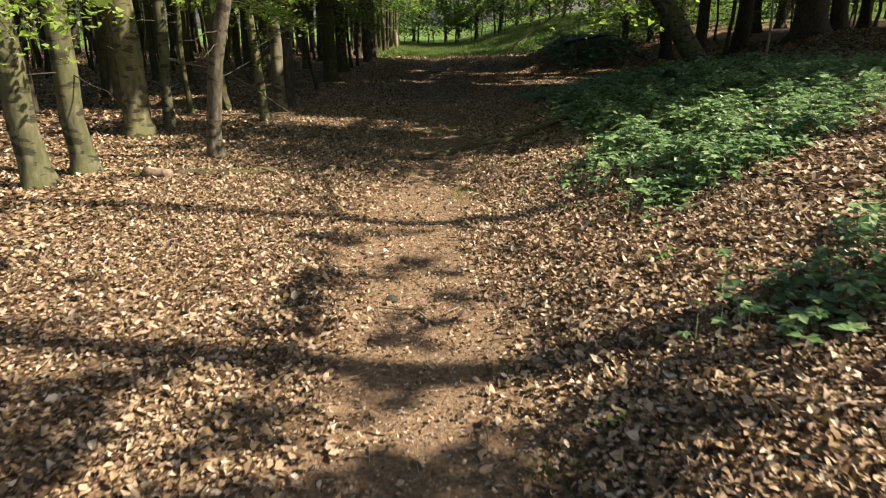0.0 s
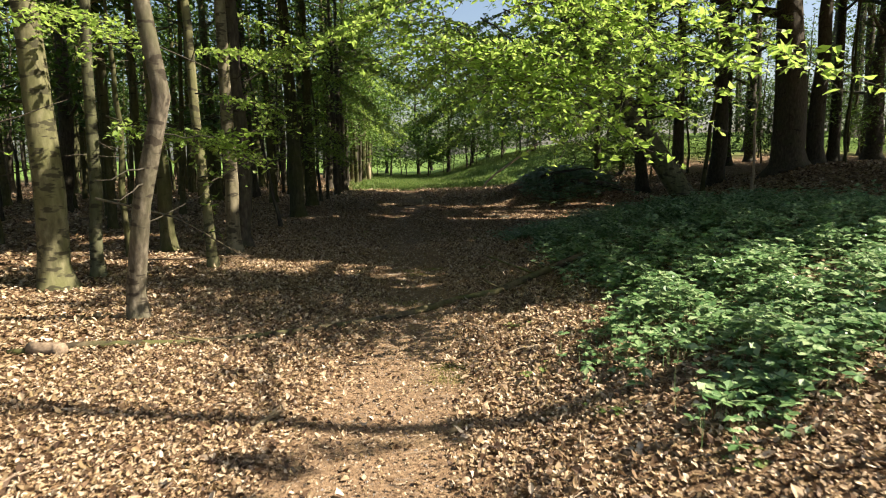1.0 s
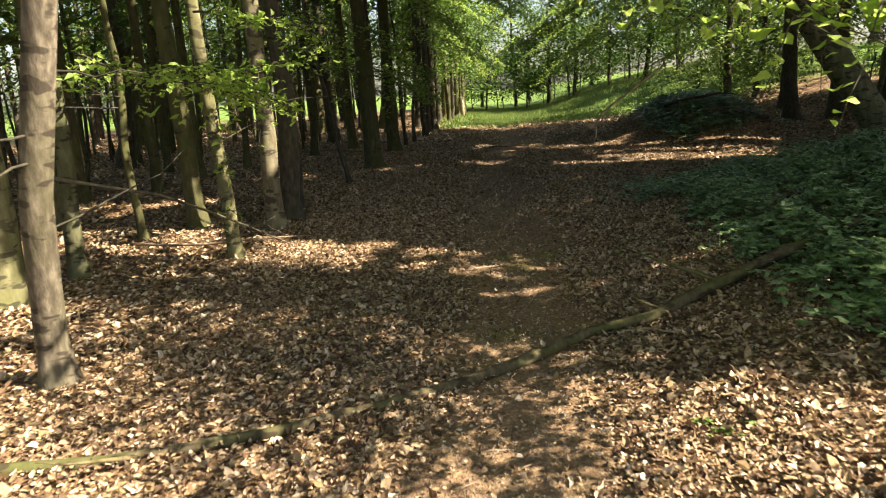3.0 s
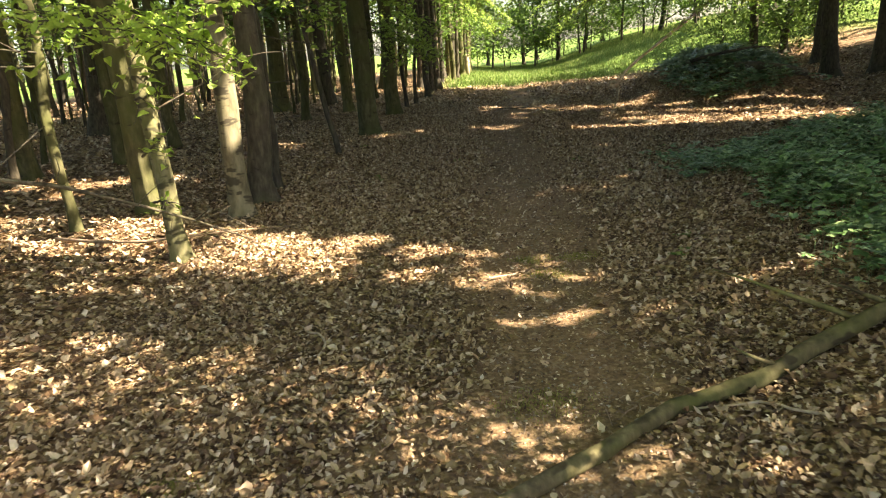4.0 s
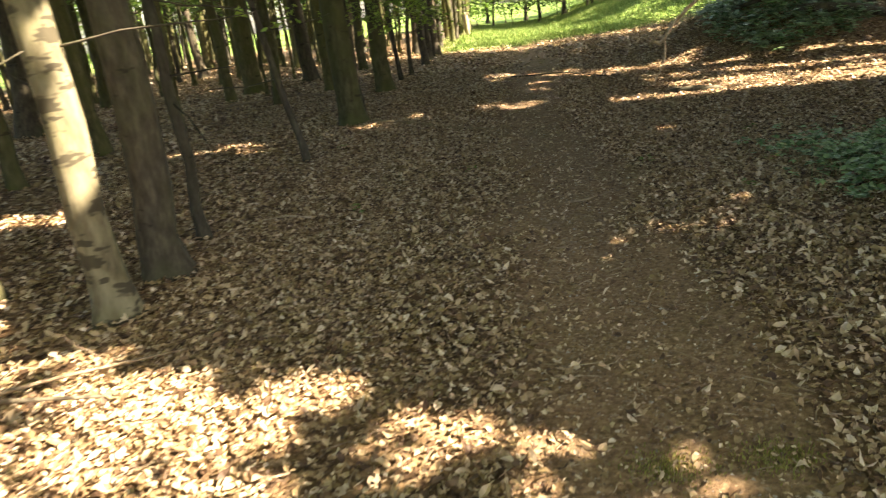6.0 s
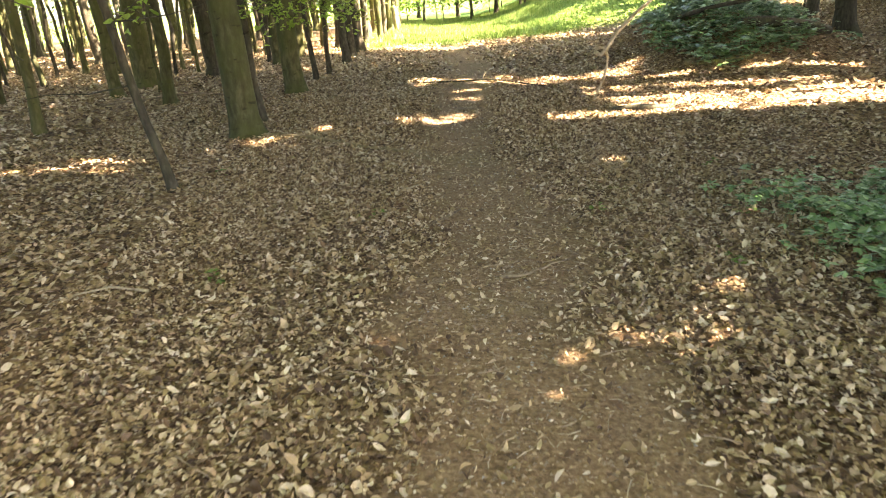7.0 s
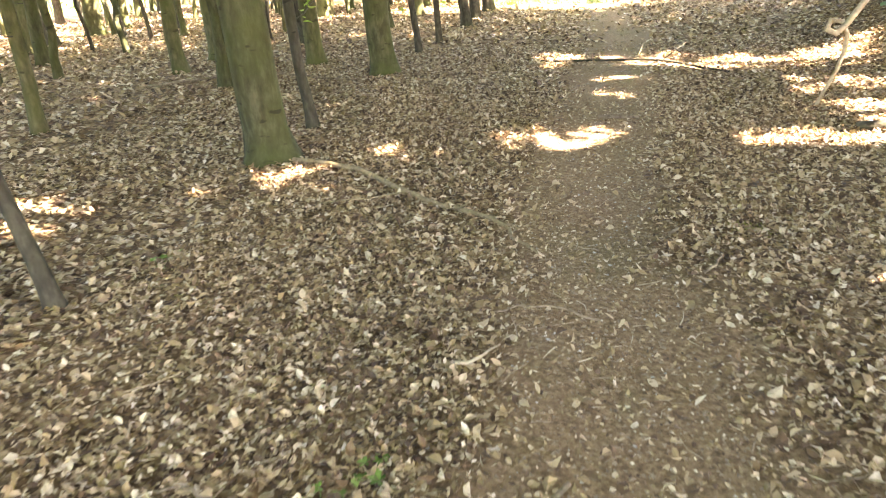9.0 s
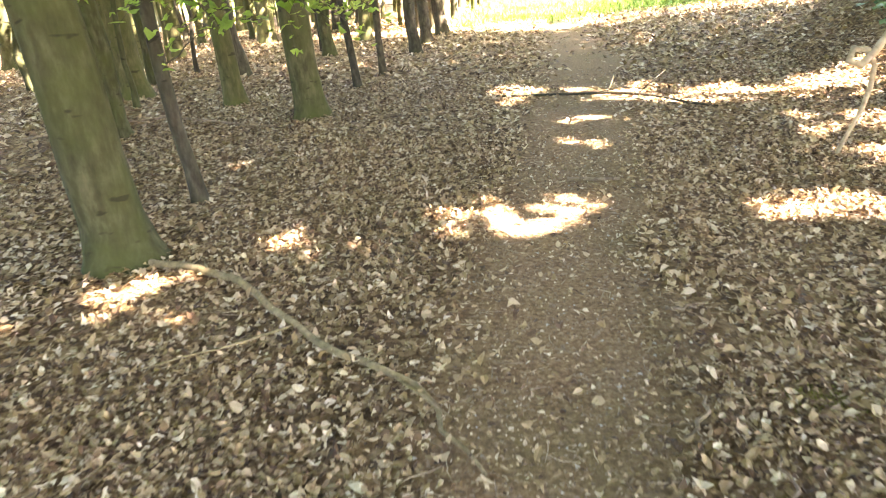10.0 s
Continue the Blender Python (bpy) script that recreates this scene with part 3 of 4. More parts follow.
for i, (x, y, r_) in enumerate([(9.4, 26, 0.2), (10.6, 25.4, 0.26), (20.5, 27, 0.3), (20, 31, 0.35), (14, 32, 0.2), (18, 38, 0.3), (23, 36, 0.3), (26, 42, 0.35), (13, 45, 0.25), (21, 48, 0.3), (30, 50, 0.35), (28, 33, 0.3), (34, 44, 0.35), (19, 24, 0.28), (24, 27, 0.3)]):
    stand(make_tree(r_, 11, 620 + i, DARK_BARK, (0.04 * math.sin(i * 3.0), 0), 0.05, 7, 2.8, 90 if i % 3 else 260, 0.16, 3.2, 5, 10, label="dark broadleaf trunk with bare twiggy limbs", group=BANK), x, y)
for _ in range(600):
    if len(taken) > 315:
        break
    x, y = rng.uniform(13, 48), rng.uniform(27, 66)
    if x > 0.45 * y and all((x - a) ** 2 + (y - b) ** 2 > 4 for a, b in taken):
        taken.append((x, y))
        stand(copy_thing(KINDS[(1, 3, 5)[int(rng.integers(0, 3))]], Matrix()), x, y, rng.uniform(0, 360), rng.uniform(0.9, 1.3))["group"] = BANK
for k in range(70):
    x, y = 7.5 + 27 * rng.random(), 21 + 24 * rng.random()
    if x > 0.36 * y and (x - 11.4) ** 2 + (y - 21.9) ** 2 > 1.5:
        stand(copy_thing(THIN[k % 3], Matrix()), x, y, rng.uniform(0, 360), rng.uniform(0.8, 1.4))["group"] = BANK
thin_pole = make_tree(0.03, 3.2, 640, PALE_WOOD, (0.01, 0), 0.02, 1, 2.2, 20, 0.1, 0.5, 1, 6, label="thin pale sapling on the bank", group=BANK)
stand(thin_pole, 8.3, 18.2)

# ---- far edge of the wood: trees and bushes round the meadow ----
for i, (x, y, tall) in enumerate([(2.8, 56, 7), (8.5, 50, 8), (10.5, 36, 7.5), (11.5, 42, 8), (0.5, 62, 9), (7, 66, 9), (-4.5, 66, 8), (13, 60, 9), (-2.5, 68, 9), (5, 60, 8), (11, 52, 9), (-7, 62, 9), (2, 75, 9), (9, 70, 9), (16, 62, 10), (-16, 72, 9), (-25, 66, 8), (-34, 60, 8), (-40, 45, 9), (-44, 30, 9), (-46, 16, 9), (24, 60, 9), (33, 60, 9)]):
    stand(make_tree(0.14, tall, 700 + i, DARK_BARK, (0.03 * math.sin(i), 0), 0.05, 13, 0.5, 3400, 0.27, 3.6, 0, 8, label="leafy tree at the edge of the meadow", group="trees round the meadow"), x, y)


for i, (x, y) in enumerate([(-3.6, 36.5), (8.8, 34.5), (-3.7, 45.5), (9.6, 30.5)]):
    stand(make_tree(0.16, 9.5, 740 + i, DARK_BARK, (0.02, 0), 0.05, 12, 2.4, 3200, 0.17, 4.6, 2, 9, label="leafy tree arching over the far end of the trail", group="trees round the meadow"), x, y)

# ---- shrubs at the edges of the wood ----
SHRUB = make_tree(0.03, 2.6, 760, DARK_BARK, (0.05, 0), 0.06, 6, 0.25, 900, 0.13, 1.5, 0, 6, kind_name="shrub", label="twiggy green shrub at the edge of the wood", group="shrubs")
places = [(4.4, 54.5), (6.5, 52), (9.5, 46), (11.5, 46), (1.2, 56), (-1.8, 58), (-4.2, 49), (4.2, 55), (8, 53), (5, 56), (8, 50), (2.5, 58), (-1, 63), (-4.5, 57), (10, 56), (8, 55), (11, 43), (-6, 60), (12, 40), (0.5, 70), (5, 66), (1.5, 60.5), (-0.5, 57), (3.5, 61), (6.5, 58), (-3, 60.5), (9, 61), (-5.5, 64), (12, 51), (13.5, 47), (14, 54)]
for k in range(26):
    places.append((15 + 1.25 * k + 2 * math.sin(k * 5.1), 30 + 13 * abs(math.sin(k * 2.3)) + 0.5 * k))
for k in range(10):
    places.append((7.6 + 1.25 * k, 34.5 - 0.6 * k + 1.5 * math.sin(k * 2.6)))
for k in range(22):
    places.append((-26 - 2.5 * abs(math.sin(k * 3.7)), 8 + 2.6 * k))
for k, (x, y) in enumerate(places):
    stand(SHRUB if k == 0 else copy_thing(SHRUB, Matrix()), x, y, 77.0 * k % 360, (1.7 if k < 9 else 0.8) + 0.5 * abs(math.sin(k * 1.7)))


# ---- low hanging beech branches over the trail ----
def leafy_branch(start, end, seed, leaf=0.062, side_twigs=9, spread=0.75, sag=0.25, gap=0.5, mat=None, label="low hanging beech branch with bright young leaves"):
    r = np.random.default_rng(seed)
    a, b = Vector(start), Vector(end)
    line = bent(a, b, 12, 0.03, r, sag)
    length = (b - a).length
    top = new("branch")
    part("stem", mesh_from("stem", *tube(line, np.linspace(0.011, 0.003, 12), 6), DARK_BARK, True), top)
    along = (b - a).normalized()
    flat = along.cross(Vector((0, 0, 1))).normalized()
    spots = []
    for k in range(side_twigs):
        s = 0.15 + 0.85 * (k + 0.5) / side_twigs
        q = line[int(s * 11)]
        for sign in (-1, 1):
            ln = spread * r.uniform(0.5, 1.1) * (1.15 - 0.6 * s)
            tip = q + (along * 0.75 + flat * sign).normalized() * ln + Vector((0, 0, r.normal(-0.08, 0.1)))
            twig = bent(q, tip, 6, 0.02, r, 0.06)
            part("twig", mesh_from("twig", *tube(twig, np.linspace(0.004, 0.0015, 6), 4), DARK_BARK, True), top)
            for j in range(int(ln / (leaf * gap))):
                u = (j + 0.7) / (ln / (leaf * gap))
                i0 = min(int(u * 5), 4)
                spots.append(twig[i0].lerp(twig[i0 + 1], u * 5 - i0))
    for j in range(int(length * 0.6 / 0.035)):
        i0 = 4 + j % 7
        spots.append(line[i0].lerp(line[i0 + 1], r.random()))
    p = np.array([tuple(s) for s in spots]) + r.normal(0, 0.012, (len(spots), 3))
    v, f = oval_leaves(p, leaf, leaf * 0.66, 0.34, r) if a.y < 12.1 or (a.x < -2 and a.y < 21) else flat_leaves(p, leaf, leaf * 0.66, 0.42, r, 0.1)
    part("leaves", mesh_from("leaves", v, f, mat or BEECH_LEAF), top, "bright yellow-green young leaves")
    return tagged(top, label, "branch", "low branches over the trail")


BRANCHES = [
    ((0.6, 9.4, 3.4), (-1.2, 8.2, 2.75)), ((0.2, 10.5, 3.6), (-1.6, 9.6, 2.9)), ((1.6, 10.2, 3.2), (-0.2, 9.4, 2.5)), ((-3, 20.2, 2), (-1.5, 19.9, 1.49)),
    ((-3, 19.1, 2.2), (-1.7, 19.8, 1.59)), ((-3.6, 20.8, 2), (-2.4, 19.7, 1.54)), ((-3, 20.2, 2.1), (-1.8, 20.6, 1.54)), ((-3.1, 20.4, 2.3), (-1.6, 20.2, 1.74)),
    ((-3.1, 23.3, 2.6), (-1.7, 22.4, 1.95)), ((-2.9, 10.9, 1.95), (-1.9, 10.25, 1.66)), ((-3.3, 11, 2), (-2.1, 10, 1.66)), ((-2.88, 10.9, 1.8), (-1.95, 10.75, 1.6)),
    ((-3.9, 10.6, 2.1), (-2.7, 9.9, 1.72)), ((-2.88, 10.88, 0.9), (-2.6, 10.7, 1.05)), ((-2.87, 10.9, 1.3), (-2.55, 10.75, 1.4)), ((-2.88, 10.9, 0.55), (-2.65, 10.7, 0.62)),
    ((-3, 16.2, 1.5), (-2.6, 15.9, 1.7)), ((-3.2, 16.2, 2), (-2.6, 15.6, 2.1)), ((5.8, 13.4, 4.6), (0.4, 13.4, 2.9)), ((6, 12.9, 3.5), (2.6, 12.3, 2.5)),
    ((6.4, 13.6, 4), (3, 12.9, 2.8)), ((5.6, 14.2, 4.6), (1.6, 13.2, 3.3)), ((6.6, 14.8, 3.6), (3.6, 14.2, 2.5)), ((5.2, 13, 4.4), (1, 12.5, 3.4)),
    ((6.8, 13.2, 4.6), (3.4, 12.4, 3.5)), ((5, 15.2, 4), (1.4, 14.4, 2.7)), ((7, 14.2, 4.1), (4.2, 13.4, 3)), ((4.8, 14.6, 5), (0.6, 13.8, 3.9)),
    ((3.2, 15.6, 4.8), (-0.6, 14.8, 3.7)), ((6.2, 15.8, 5), (2.2, 15.2, 3.6)), ((5.8, 13, 4.2), (1.4, 12, 2.2)), ((6, 14, 4.8), (-0.4, 13.2, 3)),
    ((6, 15.5, 4.6), (0.6, 15, 2.6)), ((6.2, 17, 5), (0.2, 17.6, 3)), ((6.4, 19, 5), (1, 20.5, 2.4)), ((6.5, 21, 5.2), (0, 23, 3)),
    ((6.2, 17.5, 4), (2.4, 18.5, 1.9)), ((6.8, 24, 5), (1.8, 26, 2.4)), ((7, 28, 5.2), (1, 31, 2.6)), ((-4.2, 14.5, 4.6), (-0.8, 13.2, 3.1)),
    ((-3.2, 18.9, 4.2), (-0.9, 18.6, 3)), ((-3.2, 23, 4.4), (-0.6, 24, 2.9)), ((-3.1, 29, 4.6), (-0.6, 31, 2.6)), ((-2.86, 10.9, 2.4), (-1.7, 10.3, 2.3)),
    ((-2.9, 10.9, 1.9), (-1.9, 10.5, 1.95)), ((-3.2, 12.4, 3.2), (-1.6, 11.2, 2.9)), ((-4.2, 9.6, 3.3), (-2.6, 8.3, 2.8)), ((-3.9, 6.5, 2.1), (-3, 5.2, 1.66)),
    ((-3.85, 6.5, 2.3), (-2.7, 5.6, 1.85)), ((3.6, 24, 4.4), (0.2, 22.5, 2.9)), ((4.5, 27, 4.6), (1.2, 26, 2.5)), ((5.2, 31, 4.8), (1.6, 30, 2.2)),
    ((2.8, 33, 5), (-0.8, 32, 2.8)), ((4.4, 35, 4.6), (1, 34, 2)), ((-3.2, 34, 4.4), (-0.8, 33, 2.4)), ((-3.2, 38, 4.6), (-1, 37, 2.4)),
    ((6.5, 26, 4.2), (4, 24.5, 2)), ((7.5, 22, 4), (4.5, 21.5, 2.2)), ((-3.2, 22, 5), (0, 21, 3.7)), ((-3.1, 26, 5.4), (0.4, 25, 4)),
    ((-3.1, 30, 5.6), (0.6, 29, 4.2)), ((-3.4, 34, 6), (0.5, 33, 4.3)), ((-3.4, 39, 6.4), (0, 38, 4.2)), ((5, 23, 5.6), (1, 22, 4.1)),
    ((5, 30, 6), (1, 29.5, 4.5)), ((5, 36, 6), (1.4, 35, 3.9)), ((-3.3, 16.5, 4.8), (-0.6, 16, 3.6)), ((4.6, 40, 5.5), (0.6, 40, 3.2)),
    ((-3.4, 43, 5.5), (-0.4, 43, 3.2)), ((6, 28, 5.4), (2, 28, 3.6)), ((3, 29, 5.6), (-0.6, 28, 3.9)), ((4, 20, 4.8), (0.8, 19, 3.4)),
    ((-3, 25.2, 3.6), (-0.9, 26.4, 2.6)), ((-3, 19, 3), (-2, 17.6, 2.45)), ((-3.4, 15.4, 3), (-2.4, 14.3, 2.3)),
]
# the big spray that hangs over the right of the trail, its tips placed to fit the camera's view
for x, y, z in [(2.92, 6.05, 2.3), (2.5, 6.5, 2.2), (2.2, 7.0, 1.9), (1.85, 7.1, 1.85), (1.45, 7.0, 1.9), (1.05, 7.2, 1.95), (0.75, 7.4, 2.05), (2.6, 7.4, 2.2), (2.0, 6.6, 2.5), (1.3, 6.7, 2.5), (0.4, 7.8, 2.3), (-0.2, 8.4, 2.5), (2.8, 7.7, 2.4), (1.7, 6.3, 2.85), (0.7, 6.8, 2.9), (2.4, 6.3, 2.8), (-0.6, 8.8, 2.9), (1.1, 8.4, 2.3), (1.9, 8.2, 2.1), (0.2, 9.2, 2.6), (2.5, 8.6, 2.5), (1.5, 7.6, 2.2)]:
    BRANCHES.append(((0.4 * x + 0.2, y + 2.3, z + 0.95), (x, y, z)))
for i, (a, b) in enumerate(BRANCHES):
    far = (a[1] + b[1]) / 2
    leafy_branch(a, b, 800 + i, 0.078 if far < 10 else (0.08 if far < 21 else 0.11), max(3, min(14, int((Vector(a) - Vector(b)).length * 7))), min(0.9 if far < 19 else 1.3, 0.45 * (Vector(a) - Vector(b)).length), 0.08 * (Vector(a) - Vector(b)).length, 0.5)

# ---- fallen wood ----
def fallen(name, points, radii, mat, seed, label, category, sides=12, twigs=0):
    r = np.random.default_rng(seed)
    pts = []
    for (a, b) in zip(points, points[1:]):
        for k in range(4):
            s = k / 4
            pts.append(Vector(a).lerp(Vector(b), s))
    pts.append(Vector(points[-1]))
    pts = [Vector((p.x + r.normal(0, 0.012), p.y + r.normal(0, 0.012), float(height(p.x, p.y)) + p.z)) for p in pts]
    rad = np.interp(np.linspace(0, 1, len(pts)), np.linspace(0, 1, len(radii)), radii)
    top = new(name)
    part("stem", mesh_from("stem", *tube(pts, rad, sides, 0.2), mat, True), top)
    for _ in range(twigs):
        i = int(r.integers(2, len(pts) - 1))
        q = pts[i]
        d = Vector((*r.normal(0, 0.25, 2), abs(r.normal(0, 0.08)) + 0.02))
        part("twig", mesh_from("twig", *tube(bent(q, q + d, 5, 0.012, r), np.linspace(rad[i] * 0.45, 0.003, 5), 5), mat, True), top)
    return tagged(top, label, category)


fallen("log", [(-3.1, 6.7, 0.025), (-2.56, 6.95, 0.028), (-1.9, 7.2, 0.004), (-1.2, 7.47, 0.026), (-0.6, 7.9, 0.008), (0.0, 8.37, 0.028), (0.42, 8.72, 0.035), (0.93, 8.99, 0.05), (1.5, 9.25, 0.08), (2.1, 9.5, 0.11), (2.7, 9.65, 0.12), (3.2, 9.75, 0.06)], (0.03, 0.033, 0.033, 0.036, 0.044, 0.038), MOSSY_BARK, 1, "long thin mossy log lying across the trail", "log", 12, 5)
fallen("fallen_branch", [(-2.85, 19.0, 0.03), (-2.07, 18.71, 0.03), (-1.42, 18.08, 0.03), (-0.91, 17.77, 0.025), (-0.62, 17.3, 0.012)], (0.024, 0.021, 0.018, 0.014, 0.006), FALLEN_WOOD, 2, "crooked fallen branch on dead leaves beside a beech", "branch", 9, 4)
fallen("stick", [(-0.42, 10.55, 0.02), (-0.14, 10.68, 0.02)], (0.008, 0.006), PALE_WOOD, 3, "short pale broken stick on the trail", "stick", 7)
fallen("stick", [(-0.3, 20.45, 0.02), (0.08, 20.4, 0.02)], (0.016, 0.012), DEAD_WOOD, 4, "short brown stick across the trail", "stick", 7)
fallen("stick", [(-0.62, 15.2, 0.015), (-0.4, 15.55, 0.02)], (0.014, 0.009), DEAD_WOOD, 5, "short brown stick on the trail", "stick", 7)
fallen("log", [(1.85, 20.3, 0.03), (2.2, 20.22, 0.04), (2.55, 20.12, 0.03)], (0.045, 0.06, 0.045), BROWN_BARK, 6, "short dark rotten log on dead leaves", "log", 10)
fallen("log", [(-2.95, 6.75, 0.05), (-2.68, 6.7, 0.05)], (0.05, 0.055), DEAD_WOOD, 7, "small cut log end among dead leaves", "log", 10)
fallen("fallen_branch", [(-4.2, 11.6, 0.05), (-3.2, 11.2, 0.12), (-2.2, 11.9, 0.05)], (0.016, 0.012, 0.006), DEAD_WOOD, 8, "thin fallen branch among dead leaves", "branch", 7, 4)
fallen("fallen_branch", [(-6.4, 22.5, 0.06), (-5.0, 23.2, 0.1), (-3.4, 22.6, 0.05)], (0.02, 0.016, 0.008), DEAD_WOOD, 9, "thin fallen branch among dead leaves", "branch", 7, 4)
fallen("stick", [(-0.86, 5.72, 0.015), (-0.92, 5.5, 0.025), (-0.97, 5.32, 0.015)], (0.016, 0.014), FALLEN_WOOD, 10, "short pale broken branch lying in dead leaves", "stick", 9)
fallen("fallen_branch", [(-1.1, 24.0, 0.03), (0.0, 23.85, 0.03), (0.7, 23.5, 0.04), (1.3, 23.1, 0.03)], (0.014, 0.016, 0.012), DARK_BARK, 11, "dark fallen branch across the far trail", "branch", 9, 5)
fallen("log", [(3.9, 23.6, 0.03), (4.5, 23.25, 0.04), (5.0, 23.3, 0.02)], (0.06, 0.075, 0.05), MOSSY_BARK, 12, "short mossy log at the foot of the mound", "log", 12)
fallen("log", [(5.2, 24.4, 0.1), (6.0, 24.2, 0.16), (7.0, 24.6, 0.1)], (0.09, 0.11, 0.08), DARK_BARK, 13, "dark rotten log lying against the mound", "log", 12, 3)
fallen("fallen_branch", [(4.4, 25.4, 0.15), (5.3, 24.9, 0.3), (6.3, 25.2, 0.35)], (0.05, 0.04, 0.02), DARK_BARK, 14, "dark dead branch fallen over the mound", "branch", 9, 6)
r = np.random.default_rng(55)
sticks = [(1.0, 8.6), (-2.1, 4.6), (-1.7, 2.9), (1.5, 7.6), (1.9, 3.9), (1.4, 11.2), (0.9, 6.7), (-1.6, 12.4), (0.4, 13.6), (-0.9, 16.1), (0.2, 17.1), (-1.4, 15.3), (0.8, 15.6), (-0.2, 14.2), (1.8, 16.4), (-2.2, 14.2), (0.1, 18.4), (0.9, 20.9), (-1.4, 21.2), (0.6, 23.2), (-0.05, 3.4), (-1.2, 9.2), (2.4, 19.8), (-3.4, 17.2), (-1.9, 9.6), (-0.3, 16.6), (0.05, 17.5)]
for i, (x, y) in enumerate(sticks):
    a, ln = r.uniform(0, 3.14), r.uniform(0.15, 0.6)
    fallen("stick", [(x, y, 0.02), (x + math.cos(a) * ln * 0.5, y + math.sin(a) * ln * 0.5, 0.035), (x + math.cos(a + 0.3) * ln, y + math.sin(a + 0.3) * ln, 0.02)], (r.uniform(0.006, 0.012), 0.004), PALE_WOOD if i % 3 == 0 else DEAD_WOOD, 60 + i, "thin dry stick lying among dead leaves", "stick", 6)["group"] = "dry sticks on the forest floor"

r = np.random.default_rng(91)
slant = new("dead_branch")
line = [Vector((-2.38, 11.55, float(height(-2.38, 11.55)) + 0.01)), Vector((-2.62, 11.0, 0.38)), Vector((-2.76, 10.5, 0.62)), Vector((-2.95, 10.0, 0.86)), Vector((-3.2, 9.6, 1.0)), Vector((-3.6, 9.45, 1.12))]
part("stem", mesh_from("stem", *tube(line, np.linspace(0.008, 0.016, 6), 7, 0.1), BROWN_BARK, True), slant)
for k, d in ((1, (0.16, -0.04, 0.14)), (1, (0.22, 0.05, 0.03)), (2, (0.2, -0.1, 0.16)), (3, (0.12, -0.16, 0.2))):
    part("twig", mesh_from("twig", *tube(bent(line[k], line[k] + Vector(d), 5, 0.02, r), np.linspace(0.005, 0.002, 5), 5), BROWN_BARK, True), slant)
tagged(slant, "thin dead branch leaning against a young beech", "branch")

# dead upright twig with a curled tip, by the trail
b = Vector((1.75, 21.2, float(height(1.75, 21.2)) - 0.03))
curl = [b, b + Vector((0.06, 0, 0.16)), b + Vector((0.16, 0.02, 0.36)), b + Vector((0.21, 0.03, 0.55)), b + Vector((0.22, 0.03, 0.70)), b + Vector((0.16, 0.02, 0.82)), b + Vector((0.05, 0.0, 0.84)), b + Vector((0.02, -0.02, 0.76)), b + Vector((0.10, -0.03, 0.72)), b + Vector((0.19, 0.0, 0.80)), b + Vector((0.34, 0.05, 1.0)), b + Vector((0.62, 0.25, 1.22)), b + Vector((1.0, 0.55, 1.45)), b + Vector((1.5, 1.0, 1.75)), b + Vector((2.1, 1.6, 2.1))]
snag = new("snag")
part("stem", mesh_from("stem", *tube(curl, np.interp(np.arange(len(curl)), (0, 4, 7, 10, 14), (0.016, 0.02, 0.032, 0.028, 0.032)), 9, 0.2), PALE_WOOD, True), snag)
tagged(snag, "dead pale stem with a curled top standing in litter", "dead wood")

# post by the meadow
post = new("post")
pz = float(height(-3.3, 49.0))
v, f = tube([(0, 0, -0.2), (0, 0, 0.5), (0, 0, 1.1), (0, 0, 1.14)], (0.14, 0.14, 0.14, 0.10), 10, 0.05)
part("shaft", mesh_from("shaft", v, f, PALE_WOOD, True), post)
post.location = (-2.9, 47.0, pz)
tagged(post, "pale wooden post at the meadow's edge", "post")


# ---- plants of the bank ----
def scatter(n, x0, x1, y0, y1, weight, r):
    x, y = r.uniform(x0, x1, n), r.uniform(y0, y1, n)
    k = r.random(n) < weight(x, y)
    return x[k], y[k]


r = np.random.default_rng(21)


def herb_mesh(x, y, tall, leaf, r):
    """Five narrow leaflets spread like a fan on each stalk."""
    n = len(x)
    z = height(x, y) + tall * r.uniform(0.3, 1.2, n) * (1.0 + 0.7 * ripple(x, y, 0.55))
    p = np.stack([x, y, z], -1)
    a = r.uniform(0, 6.283, n)
    slope = r.normal(-0.1, 0.25, n)
    whole = leaf * r.uniform(0.6, 1.3, n)
    pieces = []
    for k in range(5):
        b = a + (k - 2) * 0.95 + r.normal(0, 0.1, n)
        tilt = slope + r.normal(0, 0.15, n)
        ahead = np.stack([np.cos(b) * np.cos(tilt), np.sin(b) * np.cos(tilt), np.sin(tilt)], -1)
        side = np.stack([-np.sin(b), np.cos(b), r.normal(0, 0.25, n)], -1)
        ln = (whole * (1.0, 0.9, 0.68)[abs(k - 2)])[:, None]
        mid = p + ahead * ln * 0.58
        up = np.array([0, 0, 1.0])
        v = np.stack([p, mid - side * ln * 0.3 + up * ln * 0.06, p + ahead * ln, mid + side * ln * 0.3 + up * ln * 0.06], 1).reshape(-1, 3)
        f = (np.array([[0, 1, 2], [0, 2, 3]])[None] + 4 * np.arange(n)[:, None, None]).reshape(-1, 3)
        pieces.append((v, f))
    base = np.stack([x, y, height(x, y) - 0.01], -1)
    w = np.array([0.0025, 0.0015, 0])
    stalk = np.stack([base - w, base + w, p], 1).reshape(-1, 3)
    pieces.append((stalk, np.arange(3 * n).reshape(-1, 3)))
    return joined(pieces)


x, y = scatter(34000, 0.6, 4.2, 2.0, 12.5, lambda a, b: herb_weight(a, b) * np.clip(0.75 + 0.5 * ripple(a, b, 0.8, 3.0), 0.15, 1), r)
